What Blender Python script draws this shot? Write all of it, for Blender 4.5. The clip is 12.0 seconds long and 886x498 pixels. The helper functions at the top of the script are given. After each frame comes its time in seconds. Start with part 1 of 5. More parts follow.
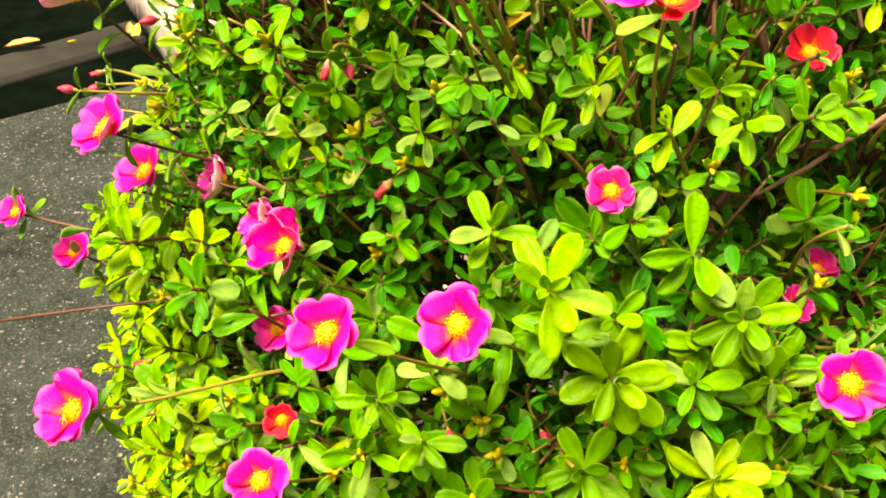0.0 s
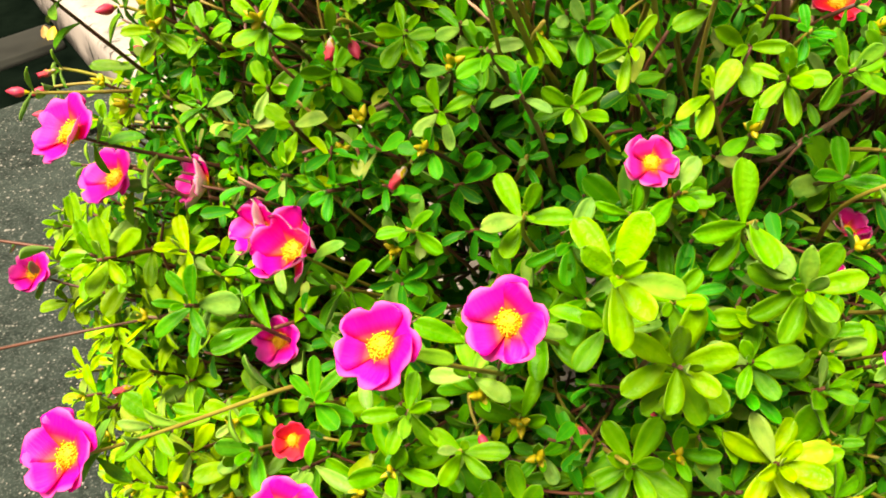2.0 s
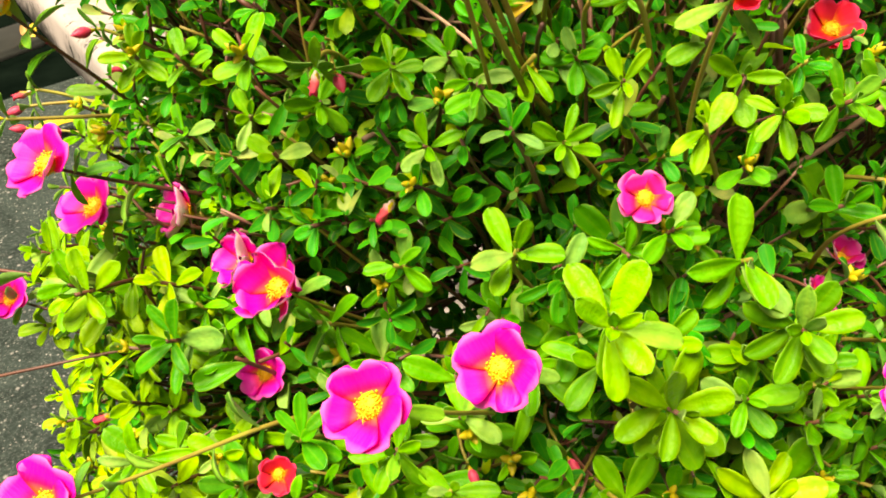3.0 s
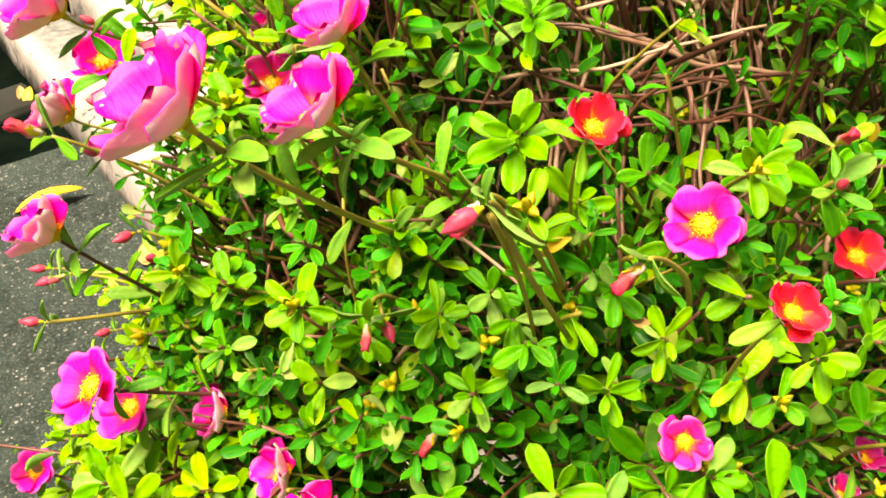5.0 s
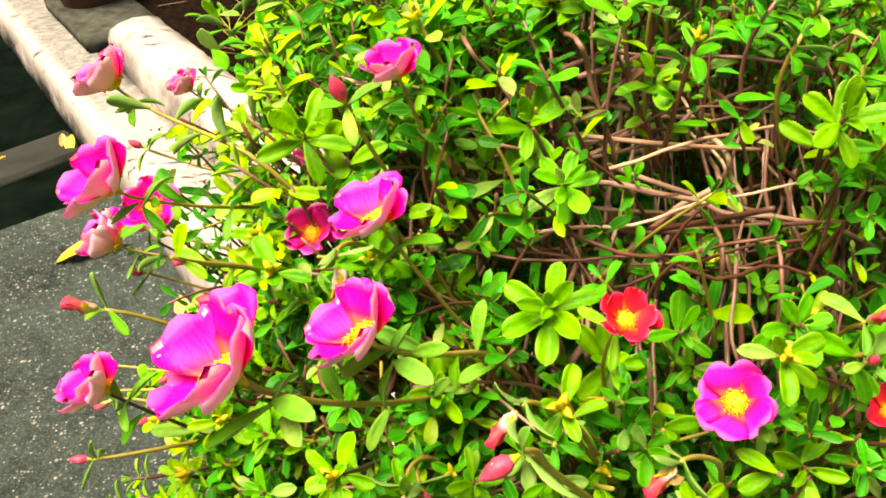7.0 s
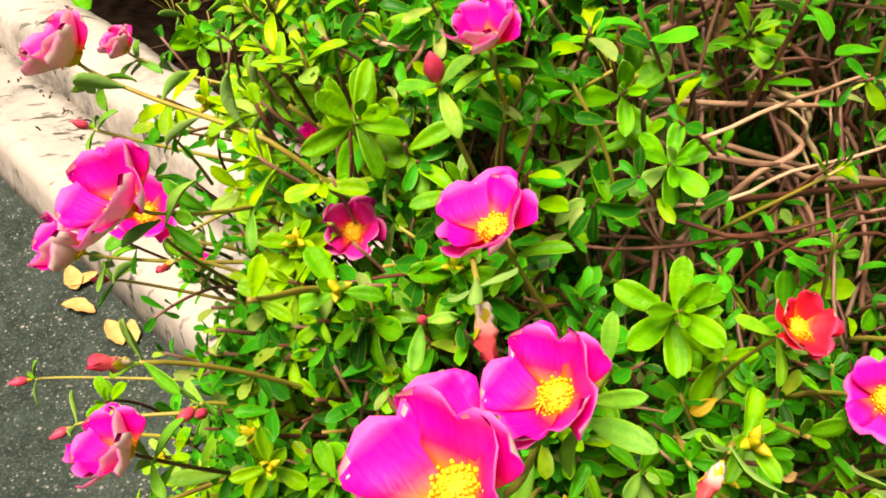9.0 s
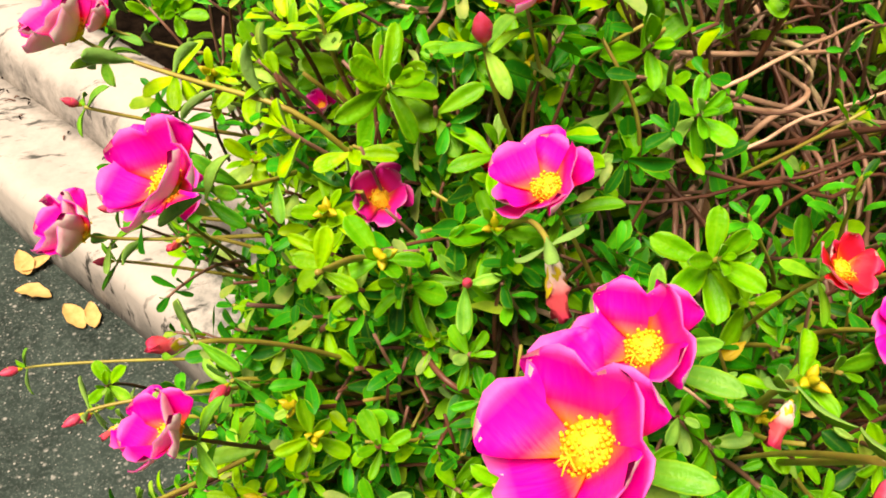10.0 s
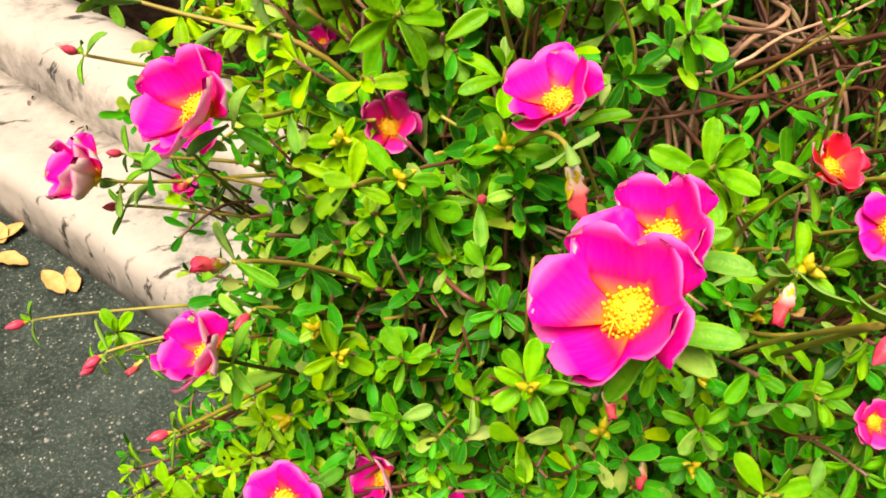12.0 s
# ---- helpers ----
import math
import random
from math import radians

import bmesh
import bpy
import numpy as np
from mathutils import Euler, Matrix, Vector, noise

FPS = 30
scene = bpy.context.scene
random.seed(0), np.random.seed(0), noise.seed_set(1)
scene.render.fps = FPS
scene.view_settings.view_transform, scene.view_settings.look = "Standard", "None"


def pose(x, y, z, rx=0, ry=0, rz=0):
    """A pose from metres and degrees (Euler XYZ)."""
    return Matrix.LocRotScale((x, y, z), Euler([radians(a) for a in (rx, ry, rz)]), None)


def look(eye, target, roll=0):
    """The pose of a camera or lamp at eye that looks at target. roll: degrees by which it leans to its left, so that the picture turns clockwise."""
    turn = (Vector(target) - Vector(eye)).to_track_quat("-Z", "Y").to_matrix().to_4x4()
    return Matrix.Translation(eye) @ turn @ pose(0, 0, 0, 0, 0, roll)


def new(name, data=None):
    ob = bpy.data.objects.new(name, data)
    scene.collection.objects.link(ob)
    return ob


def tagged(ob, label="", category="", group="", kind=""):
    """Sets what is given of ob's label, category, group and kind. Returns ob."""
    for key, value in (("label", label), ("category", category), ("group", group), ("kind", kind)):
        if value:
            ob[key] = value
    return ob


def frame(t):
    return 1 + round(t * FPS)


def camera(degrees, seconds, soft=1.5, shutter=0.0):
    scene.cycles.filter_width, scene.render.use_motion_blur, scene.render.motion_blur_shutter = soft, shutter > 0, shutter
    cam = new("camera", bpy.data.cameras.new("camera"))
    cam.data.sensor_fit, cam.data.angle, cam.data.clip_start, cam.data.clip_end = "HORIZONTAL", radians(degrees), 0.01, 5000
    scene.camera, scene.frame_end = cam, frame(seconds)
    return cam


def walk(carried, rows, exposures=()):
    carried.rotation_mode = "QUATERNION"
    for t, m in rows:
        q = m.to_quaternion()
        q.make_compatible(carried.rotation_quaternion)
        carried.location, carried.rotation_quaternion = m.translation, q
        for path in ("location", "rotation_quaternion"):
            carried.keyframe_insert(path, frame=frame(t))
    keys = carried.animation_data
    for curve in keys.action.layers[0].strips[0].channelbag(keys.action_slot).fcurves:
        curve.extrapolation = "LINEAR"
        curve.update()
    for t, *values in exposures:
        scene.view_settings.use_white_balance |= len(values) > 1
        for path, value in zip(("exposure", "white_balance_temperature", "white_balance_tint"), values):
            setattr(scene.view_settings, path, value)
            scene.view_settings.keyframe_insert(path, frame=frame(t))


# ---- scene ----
cam = camera(57.0, 12.0, soft=1.8)
PATH = [
    (0, (0.0623, 0.0154, 0.8554), (-0.0838, 0.7909, 0.2411), -3.31),
    (0.5, (0.0473, 0.0144, 0.8500), (-0.0599, 0.7872, 0.2245), -3.08),
    (1, (0.0311, 0.0193, 0.8441), (-0.0658, 0.7902, 0.2145), -3.97),
    (1.5, (0.0258, 0.0323, 0.8412), (-0.0552, 0.8036, 0.2099), -4.19),
    (2, (0.0227, 0.0377, 0.8387), (-0.0460, 0.8114, 0.2089), -4.19),
    (2.5, (0.0230, 0.0442, 0.8393), (-0.0339, 0.8158, 0.2058), -3.96),
    (2.7, (0.0231, 0.0486, 0.8413), (-0.0328, 0.8164, 0.2030), -3.93),
    (4.3, (0.0038, 0.0818, 0.8901), (-0.0177, 0.8576, 0.2595), -1.90),
    (4.5, (0.0047, 0.0883, 0.8978), (-0.0197, 0.8673, 0.2713), -2.08),
    (5, (0.0005, 0.0968, 0.9138), (-0.0316, 0.8908, 0.3067), -2.38),
    (5.5, (-0.0017, 0.1015, 0.9262), (-0.0477, 0.9072, 0.3358), -2.74),
    (6, (-0.0061, 0.1077, 0.9415), (-0.0599, 0.9181, 0.3581), -3.18),
    (6.5, (-0.0022, 0.1153, 0.9529), (-0.0671, 0.9269, 0.3723), -3.65),
    (6.7, (0.0024, 0.1182, 0.9588), (-0.0690, 0.9287, 0.3774), -3.92),
    (8.3, (-0.0488, 0.1653, 0.9712), (-0.0232, 0.9501, 0.3519), -1.65),
    (8.5, (-0.0584, 0.1755, 0.9665), (-0.0063, 0.9423, 0.3267), -1.36),
    (9, (-0.0786, 0.1844, 0.9552), (0.0042, 0.9352, 0.2998), -0.87),
    (9.5, (-0.0968, 0.1886, 0.9551), (0.0266, 0.9158, 0.2798), 0.14),
    (10, (-0.1111, 0.1896, 0.9557), (0.0349, 0.8991, 0.2662), -0.38),
    (10.5, (-0.1216, 0.1907, 0.9571), (0.0359, 0.8839, 0.2537), -0.71),
    (11, (-0.1275, 0.1874, 0.9598), (0.0400, 0.8691, 0.2476), -0.36),
    (11.5, (-0.1289, 0.1805, 0.9585), (0.0450, 0.8519, 0.2381), -0.38),
    (12, (-0.1326, 0.1735, 0.9575), (0.0433, 0.8371, 0.2304), -0.75),
]
EXPOSURES = [(0.0, 1.34, 9900, 22), (1.5, 1.25, 8800, 17), (2.7, 1.23, 8500, 17), (4.5, 1.44, 8700, 18), (6.2, 1.50, 8600, 19), (8.6, 1.04, 8300, 18), (12.0, 0.90, 8050, 18)]
walk(cam, [(t, look(eye, target, roll)) for t, eye, target, roll in PATH], EXPOSURES)

# ---- sky, sun ----
world = bpy.data.worlds.new("sky")
scene.world = world
world.use_nodes = True
wn = world.node_tree.nodes
sky = wn.new("ShaderNodeTexSky")
sky.sky_type, sky.sun_disc = "NISHITA", False
sky.sun_elevation, sky.sun_rotation = radians(71), radians(232)
sky.air_density, sky.dust_density = 1.0, 3.0
wn["Background"].inputs["Strength"].default_value = 0.034
haze = wn.new("ShaderNodeHueSaturation")
haze.inputs["Saturation"].default_value = 0.25
world.node_tree.links.new(sky.outputs[0], haze.inputs["Color"])
world.node_tree.links.new(haze.outputs[0], wn["Background"].inputs["Color"])
sun = new("sun", bpy.data.lights.new("sun", "SUN"))
sun.data.energy, sun.data.angle, sun.data.color = 4.6, radians(34), (1.0, 0.96, 0.88)
sun.matrix_world = look((-0.9, -0.7, 3.3), (0, 0, 0))

# ---- materials ----


class Mat:
    """A node material with small helpers to wire it."""

    def __init__(self, name):
        self.m = bpy.data.materials.new(name)
        self.m.use_nodes = True
        self.t = self.m.node_tree
        self.b = self.t.nodes["Principled BSDF"]
        self.out = self.t.nodes["Material Output"]

    def n(self, kind, **values):
        node = self.t.nodes.new("ShaderNode" + kind)
        for key, value in values.items():
            node.inputs[key.replace("_", " ")].default_value = value
        return node

    def link(self, a, b):
        self.t.links.new(a, b)

    def coords(self, which="Object"):
        return self.n("TexCoord").outputs[which]

    def noise(self, scale, detail=4.0, rough=0.55, vec=None):
        node = self.n("TexNoise", Scale=scale, Detail=detail, Roughness=rough)
        self.link(vec or self.coords(), node.inputs["Vector"])
        return node.outputs["Fac"]

    def ramp(self, fac, *stops):
        node = self.n("ValToRGB")
        e = node.color_ramp.elements
        while len(e) < len(stops):
            e.new(0.5)
        for el, (pos, col) in zip(e, stops):
            el.position, el.color = pos, (*col, 1.0) if len(col) == 3 else col
        self.link(fac, node.inputs["Fac"])
        return node.outputs["Color"]

    def mix(self, fac, a, b, mode="MIX"):
        node = self.t.nodes.new("ShaderNodeMix")
        node.data_type, node.blend_type = "RGBA", mode
        for value, sock in ((fac, node.inputs[0]), (a, node.inputs[6]), (b, node.inputs[7])):
            if isinstance(value, bpy.types.NodeSocket):
                self.link(value, sock)
            elif isinstance(value, (int, float)):
                sock.default_value = value
            else:
                sock.default_value = (*value, 1.0)
        return node.outputs[2]

    def color(self, c):
        if isinstance(c, bpy.types.NodeSocket):
            self.link(c, self.b.inputs["Base Color"])
        else:
            self.b.inputs["Base Color"].default_value = (*c, 1.0)

    def bump(self, height, strength=0.3, distance=0.001):
        node = self.n("Bump", Strength=strength, Distance=distance)
        self.link(height, node.inputs["Height"])
        self.link(node.outputs[0], self.b.inputs["Normal"])

    def set(self, **values):
        for key, value in values.items():
            self.b.inputs[key.replace("_", " ")].default_value = value

    def translucent(self, amount, color):
        node = self.n("BsdfTranslucent")
        if isinstance(color, bpy.types.NodeSocket):
            self.link(color, node.inputs["Color"])
        else:
            node.inputs["Color"].default_value = (*color, 1.0)
        mix = self.n("MixShader", Fac=amount)
        self.link(self.b.outputs[0], mix.inputs[1])
        self.link(node.outputs[0], mix.inputs[2])
        self.link(mix.outputs[0], self.out.inputs["Surface"])


def leaf_material(name, single):
    """Fleshy leaf: green that varies from leaf to leaf and within it, paler margin, soft uneven sheen."""
    k = Mat(name)
    if single:
        info = k.n("ObjectInfo")
        rnd = info.outputs["Random"]
        tone = k.ramp(rnd, (0.0, (0.60, 0.72, 0.8)), (0.5, (1.0, 1.0, 1.0)), (0.86, (1.10, 1.05, 1.0)), (1.0, (1.2, 1.1, 1.0)))
        base = k.mix(1.0, info.outputs["Color"], tone, "MULTIPLY")
        base = k.mix(k.ramp(rnd, (0.88, (0, 0, 0)), (0.90, (0.40, 0.40, 0.40)), (1.0, (0.70, 0.70, 0.70))), base, (0.27, 0.45, 0.12))
        shift = k.t.nodes.new("ShaderNodeVectorMath")
        shift.operation = "MULTIPLY_ADD"
        shift.inputs[1].default_value = (23.0, 41.0, 17.0)
        k.link(rnd, shift.inputs[0])
        k.link(k.coords("Object"), shift.inputs[2])
        vec, broad, fine = shift.outputs[0], 1.7, 11.0
    else:
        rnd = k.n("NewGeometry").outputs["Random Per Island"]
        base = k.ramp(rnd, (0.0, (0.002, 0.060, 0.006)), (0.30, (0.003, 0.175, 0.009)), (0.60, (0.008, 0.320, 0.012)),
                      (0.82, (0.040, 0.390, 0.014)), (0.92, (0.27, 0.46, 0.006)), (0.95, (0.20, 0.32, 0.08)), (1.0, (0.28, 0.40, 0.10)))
        vec, broad, fine = k.coords("Object"), 130.0, 700.0
    mott = k.noise(broad, 3.0, 0.6, vec)
    speck = k.noise(fine, 3.0, 0.6, vec)
    base = k.mix(k.ramp(mott, (0.48, (0, 0, 0)), (0.72, (0.55, 0.55, 0.55))), base, k.mix(1.0, base, (2.2, 1.45, 1.5), "MULTIPLY"))
    deep = k.mix(1.0, base, (0.50, 0.72, 0.6), "MULTIPLY")
    base = k.mix(k.ramp(mott, (0.30, (0.75, 0.75, 0.75)), (0.48, (0, 0, 0))), base, deep)
    base = k.mix(k.ramp(speck, (0.58, (0, 0, 0)), (0.72, (0.14, 0.14, 0.14))), base, (0.30, 0.52, 0.06))
    rim = k.n("Attribute")
    rim.attribute_name = "margin"
    edge = k.ramp(rim.outputs["Fac"], (0.0, (0.14, 0.14, 0.14)), (0.16, (0, 0, 0)), (0.84, (0, 0, 0)), (1.0, (0.50, 0.50, 0.50)))
    base = k.mix(edge, base, (0.34, 0.56, 0.015))
    under = k.n("Attribute")
    under.attribute_name = "under"
    base = k.mix(k.ramp(under.outputs["Fac"], (0.0, (0, 0, 0)), (1.0, (0.60, 0.60, 0.60))), base, (0.24, 0.38, 0.13))
    k.color(base)
    k.set(IOR=1.25 if single else 1.20)
    k.link(k.ramp(mott, (0.35, (0.27, 0.27, 0.27)), (0.65, (0.48, 0.48, 0.48))), k.b.inputs["Roughness"])
    k.bump(k.mix(0.35, mott, speck), 0.16, 0.0006 if not single else 0.03)
    k.translucent(0.20, k.mix(0.5, base, (0.10, 0.70, 0.004)))
    return k.m


def petal_material(name, tip, mid, base, edge):
    k = Mat(name)
    sep = k.n("SeparateXYZ")
    k.link(k.coords("Object"), sep.inputs[0])
    col = k.ramp(sep.outputs["Y"], (0.16, base), (0.36, mid), (0.55, tip), (0.76, tip), (1.0, edge))
    mp = k.n("Mapping", Scale=(9.0, 0.8, 1.0))
    k.link(k.coords("Object"), mp.inputs["Vector"])
    vein = k.noise(2.2, 3.0, 0.5, mp.outputs[0])
    col = k.mix(k.ramp(vein, (0.45, (0, 0, 0)), (0.85, (0.09, 0.09, 0.09))), col, edge)
    k.color(col)
    k.set(Roughness=0.5, IOR=1.35)
    k.bump(vein, 0.10, 0.03)
    k.translucent(0.32, col)
    return k.m


def plain_material(name, lo, hi, scale, rough=0.7, bump=0.3, distance=0.001, trans=0.0, vary=0.0):
    k = Mat(name)
    f = k.noise(scale, 5.0, 0.6)
    col = k.ramp(f, (0.3, lo), (0.7, hi))
    if vary:
        tone = k.ramp(k.n("ObjectInfo").outputs["Random"], (0.0, (1 - vary, 1 - vary, 1 - vary)), (0.6, (1.0, 1.0, 1.0)), (1.0, (1 + 0.5 * vary, 1 + 0.5 * vary, 1 + 0.4 * vary)))
        col = k.mix(1.0, col, tone, "MULTIPLY")
    k.color(col)
    k.set(Roughness=rough)
    if rough > 0.8:
        k.set(Specular_IOR_Level=0.0 if rough > 0.9 else 0.12)
    k.bump(f, bump, distance)
    if trans:
        k.translucent(trans, col)
    return k.m


LEAF = leaf_material("leaf_green", True)
LEAF_MASS = leaf_material("leaf_green_mass", False)
# the lighter last colour paints in light coming through the petal rims
MAGENTA = petal_material("petal_magenta", (0.93, 0.004, 0.47), (0.88, 0.008, 0.16), (0.85, 0.20, 0.01), (0.93, 0.18, 0.55))
SCARLET = petal_material("petal_scarlet", (0.80, 0.016, 0.05), (0.75, 0.03, 0.02), (0.80, 0.25, 0.01), (0.85, 0.06, 0.20))
ROSE = petal_material("petal_rose", (0.92, 0.020, 0.40), (0.86, 0.012, 0.12), (0.80, 0.22, 0.01), (0.95, 0.26, 0.55))
# cream colour carries the sheen on the backs of the petals
PALE_SHEEN = petal_material("petal_back_pale_sheen", (0.94, 0.82, 0.76), (0.94, 0.84, 0.70), (0.82, 0.78, 0.35), (0.94, 0.46, 0.60))
POLLEN = plain_material("stamen_yellow", (0.80, 0.42, 0.01), (0.85, 0.55, 0.02), 900.0, 0.6, 0.3, 0.0005)
CALYX = plain_material("calyx_yellow_green", (0.46, 0.44, 0.015), (0.70, 0.54, 0.02), 120.0, 0.5, 0.1, 0.0005, 0.2)
STEM_YOUNG = plain_material("stem_green_red", (0.25, 0.17, 0.03), (0.33, 0.32, 0.04), 60.0, 0.5, 0.2, 0.0005)
STEM_RED = plain_material("stem_red_brown", (0.080, 0.024, 0.014), (0.16, 0.058, 0.030), 45.0, 0.5, 0.3, 0.0006, vary=0.5)
STEM_WOOD = plain_material("stem_brown", (0.12, 0.050, 0.030), (0.28, 0.14, 0.095), 55.0, 0.45, 0.4, 0.0008, vary=0.5)
STEM_DRY = plain_material("stem_dry_pale", (0.34, 0.17, 0.10), (0.60, 0.39, 0.27), 60.0, 0.5, 0.4, 0.0008, vary=0.5)
DEAD_LEAF = plain_material("leaf_dead", (0.50, 0.27, 0.07), (0.66, 0.44, 0.17), 60.0, 0.75, 0.4, 0.001, 0.15)
YELLOW_LEAF = plain_material("leaf_yellowed", (0.62, 0.40, 0.01), (0.72, 0.56, 0.03), 60.0, 0.5, 0.2, 0.001, 0.25)
BROWN_LEAF = plain_material("leaf_withered_brown", (0.13, 0.055, 0.022), (0.30, 0.15, 0.06), 50.0, 0.75, 0.4, 0.001, 0.1)
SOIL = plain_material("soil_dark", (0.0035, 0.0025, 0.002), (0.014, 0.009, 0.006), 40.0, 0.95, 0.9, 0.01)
POT = plain_material("terracotta_brown", (0.075, 0.028, 0.016), (0.13, 0.050, 0.030), 20.0, 0.7, 0.3, 0.002)
PLANK = plain_material("board_grey_green", (0.020, 0.024, 0.019), (0.075, 0.082, 0.064), 26.0, 0.85, 0.5, 0.004)


def paint_material():
    """White paint on concrete: mould in the joint and at the foot, worn grey tops, dark streaks."""
    k = Mat("paint_white_weathered")
    p = k.coords("Object")
    grime = k.noise(4.5, 6.0, 0.58, p)
    fine = k.noise(40.0, 8.0, 0.72, p)
    lie = k.n("Mapping", Scale=(1.0, 3.4, 1.0), Rotation=(0.0, 0.0, 0.9))
    k.link(p, lie.inputs["Vector"])
    streak = k.noise(11.0, 7.0, 0.68, lie.outputs[0])
    both = k.mix(0.30, grime, fine)
    col = k.ramp(both, (0.34, (0.05, 0.055, 0.05)), (0.40, (0.26, 0.25, 0.23)), (0.45, (0.37, 0.34, 0.31)), (0.60, (0.42, 0.385, 0.35)), (0.8, (0.45, 0.415, 0.38)))
    line = k.ramp(streak, (0.57, (0, 0, 0)), (0.62, (1, 1, 1)))
    some = k.ramp(grime, (0.49, (1, 1, 1)), (0.60, (0, 0, 0)))
    col = k.mix(k.mix(1.0, line, some, "MULTIPLY"), col, (0.04, 0.04, 0.035))
    worn = k.n("Attribute")
    worn.attribute_name = "worn"
    grey = k.mix(1.0, worn.outputs["Fac"], k.ramp(fine, (0.36, (1, 1, 1)), (0.66, (0.45, 0.45, 0.45))), "MULTIPLY")
    col = k.mix(grey, col, k.mix(fine, (0.045, 0.055, 0.052), (0.22, 0.23, 0.21)))
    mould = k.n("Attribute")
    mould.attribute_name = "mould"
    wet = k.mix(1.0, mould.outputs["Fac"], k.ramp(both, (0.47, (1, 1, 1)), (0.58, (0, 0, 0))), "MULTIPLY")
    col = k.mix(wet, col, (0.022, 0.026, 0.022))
    k.color(col)
    k.set(Roughness=0.8, Specular_IOR_Level=0.2)
    k.bump(both, 0.15, 0.003)
    return k.m


PAINT = paint_material()


def asphalt_material():
    """Worn asphalt: dark binder, stones of several sizes, lighter scuffed patches."""
    k = Mat("asphalt_gritty")
    p = k.coords("Object")
    broad = k.noise(4.0, 6.0, 0.62, p)
    mid = k.noise(38.0, 6.0, 0.7, p)
    fine = k.noise(190.0, 4.0, 0.7, p)
    base = k.ramp(broad, (0.36, (0.005, 0.010, 0.008)), (0.64, (0.027, 0.042, 0.036)))
    base = k.mix(k.ramp(mid, (0.42, (0, 0, 0)), (0.70, (0.45, 0.45, 0.45))), base, (0.054, 0.078, 0.068))
    base = k.mix(k.ramp(fine, (0.50, (0, 0, 0)), (0.70, (0.5, 0.5, 0.5))), base, (0.110, 0.138, 0.122))
    relief = fine
    for scale, cut, shade in ((330.0, 0.62, (0.17, 0.175, 0.16)), (170.0, 0.70, (0.34, 0.34, 0.31)), (90.0, 0.76, (0.30, 0.30, 0.275))):
        cell = k.n("TexVoronoi", Scale=scale)
        k.link(p, cell.inputs["Vector"])
        spot = k.ramp(cell.outputs["Distance"], (0.16, (1, 1, 1)), (0.36, (0, 0, 0)))
        pick = k.ramp(cell.outputs["Color"], (cut, (0, 0, 0)), (cut + 0.06, (1, 1, 1)))
        spot = k.mix(1.0, spot, pick, "MULTIPLY")
        spot = k.mix(1.0, spot, k.ramp(mid, (0.35, (0.15, 0.15, 0.15)), (0.6, (1, 1, 1))), "MULTIPLY")
        base = k.mix(spot, base, shade)
        relief = k.mix(0.5, relief, spot)
    k.color(base)
    k.set(Roughness=0.9, Specular_IOR_Level=0.15)
    k.bump(relief, 0.8, 0.003)
    return k.m


ASPHALT = asphalt_material()
# mossy green taken down to near black: the gutter's shade is in the colour
MOSS_SHADE = plain_material("concrete_mossy_shaded", (0.0010, 0.0026, 0.0017), (0.0036, 0.0075, 0.0050), 9.0, 0.95, 0.5, 0.003)
STRIP = plain_material("concrete_strip", (0.012, 0.016, 0.012), (0.036, 0.042, 0.034), 11.0, 0.8, 0.5, 0.003)

# ---- mesh helpers ----


def mesh_object(name, verts, faces, material, parent=None, smooth=True, label=""):
    me = bpy.data.meshes.new(name)
    me.from_pydata([tuple(v) for v in verts], [], faces)
    for mt in material if isinstance(material, (list, tuple)) else [material]:
        me.materials.append(mt)
    if smooth:
        me.polygons.foreach_set("use_smooth", [True] * len(me.polygons))
    ob = new(name, me)
    ob.parent = parent
    return tagged(ob, label)


def place(ob, m):
    ob.matrix_basis = m
    return ob


def part(name, bm, material, parent, label=""):
    me = bpy.data.meshes.new(name)
    bm.to_mesh(me)
    bm.free()
    me.materials.append(material)
    ob = new(name, me)
    ob.parent = parent
    return tagged(ob, label)


def frame_of(axis, spin=0.0):
    """A turn whose z lies along axis."""
    return axis.normalized().to_track_quat("Z", "Y").to_matrix().to_4x4() @ Matrix.Rotation(spin, 4, "Z")


def tube(points, radii, sides=6):
    """Verts and faces of a tube along points."""
    verts, faces = [], []
    n = len(points)
    side = Vector((0.31, 0.47, 0.83))
    for i, p in enumerate(points):
        d = (points[min(i + 1, n - 1)] - points[max(i - 1, 0)]).normalized()
        a = d.cross(side).normalized()
        if a.length < 0.1:
            a = d.orthogonal().normalized()
        side = a.cross(d)
        b = d.cross(a)
        for k in range(sides):
            w = 2 * math.pi * k / sides
            verts.append(p + (a * math.cos(w) + b * math.sin(w)) * radii[i])
    for i in range(n - 1):
        for k in range(sides):
            j = (k + 1) % sides
            faces.append((i * sides + k, i * sides + j, (i + 1) * sides + j, (i + 1) * sides + k))
    faces.append(tuple(range(sides))[::-1])
    faces.append(tuple((n - 1) * sides + k for k in range(sides)))
    return verts, faces


def bezier(a, b, c, d, n):
    out = []
    for i in range(n + 1):
        t = i / n
        s = 1 - t
        out.append(a * s**3 + b * (3 * s * s * t) + c * (3 * s * t * t) + d * t**3)
    return out


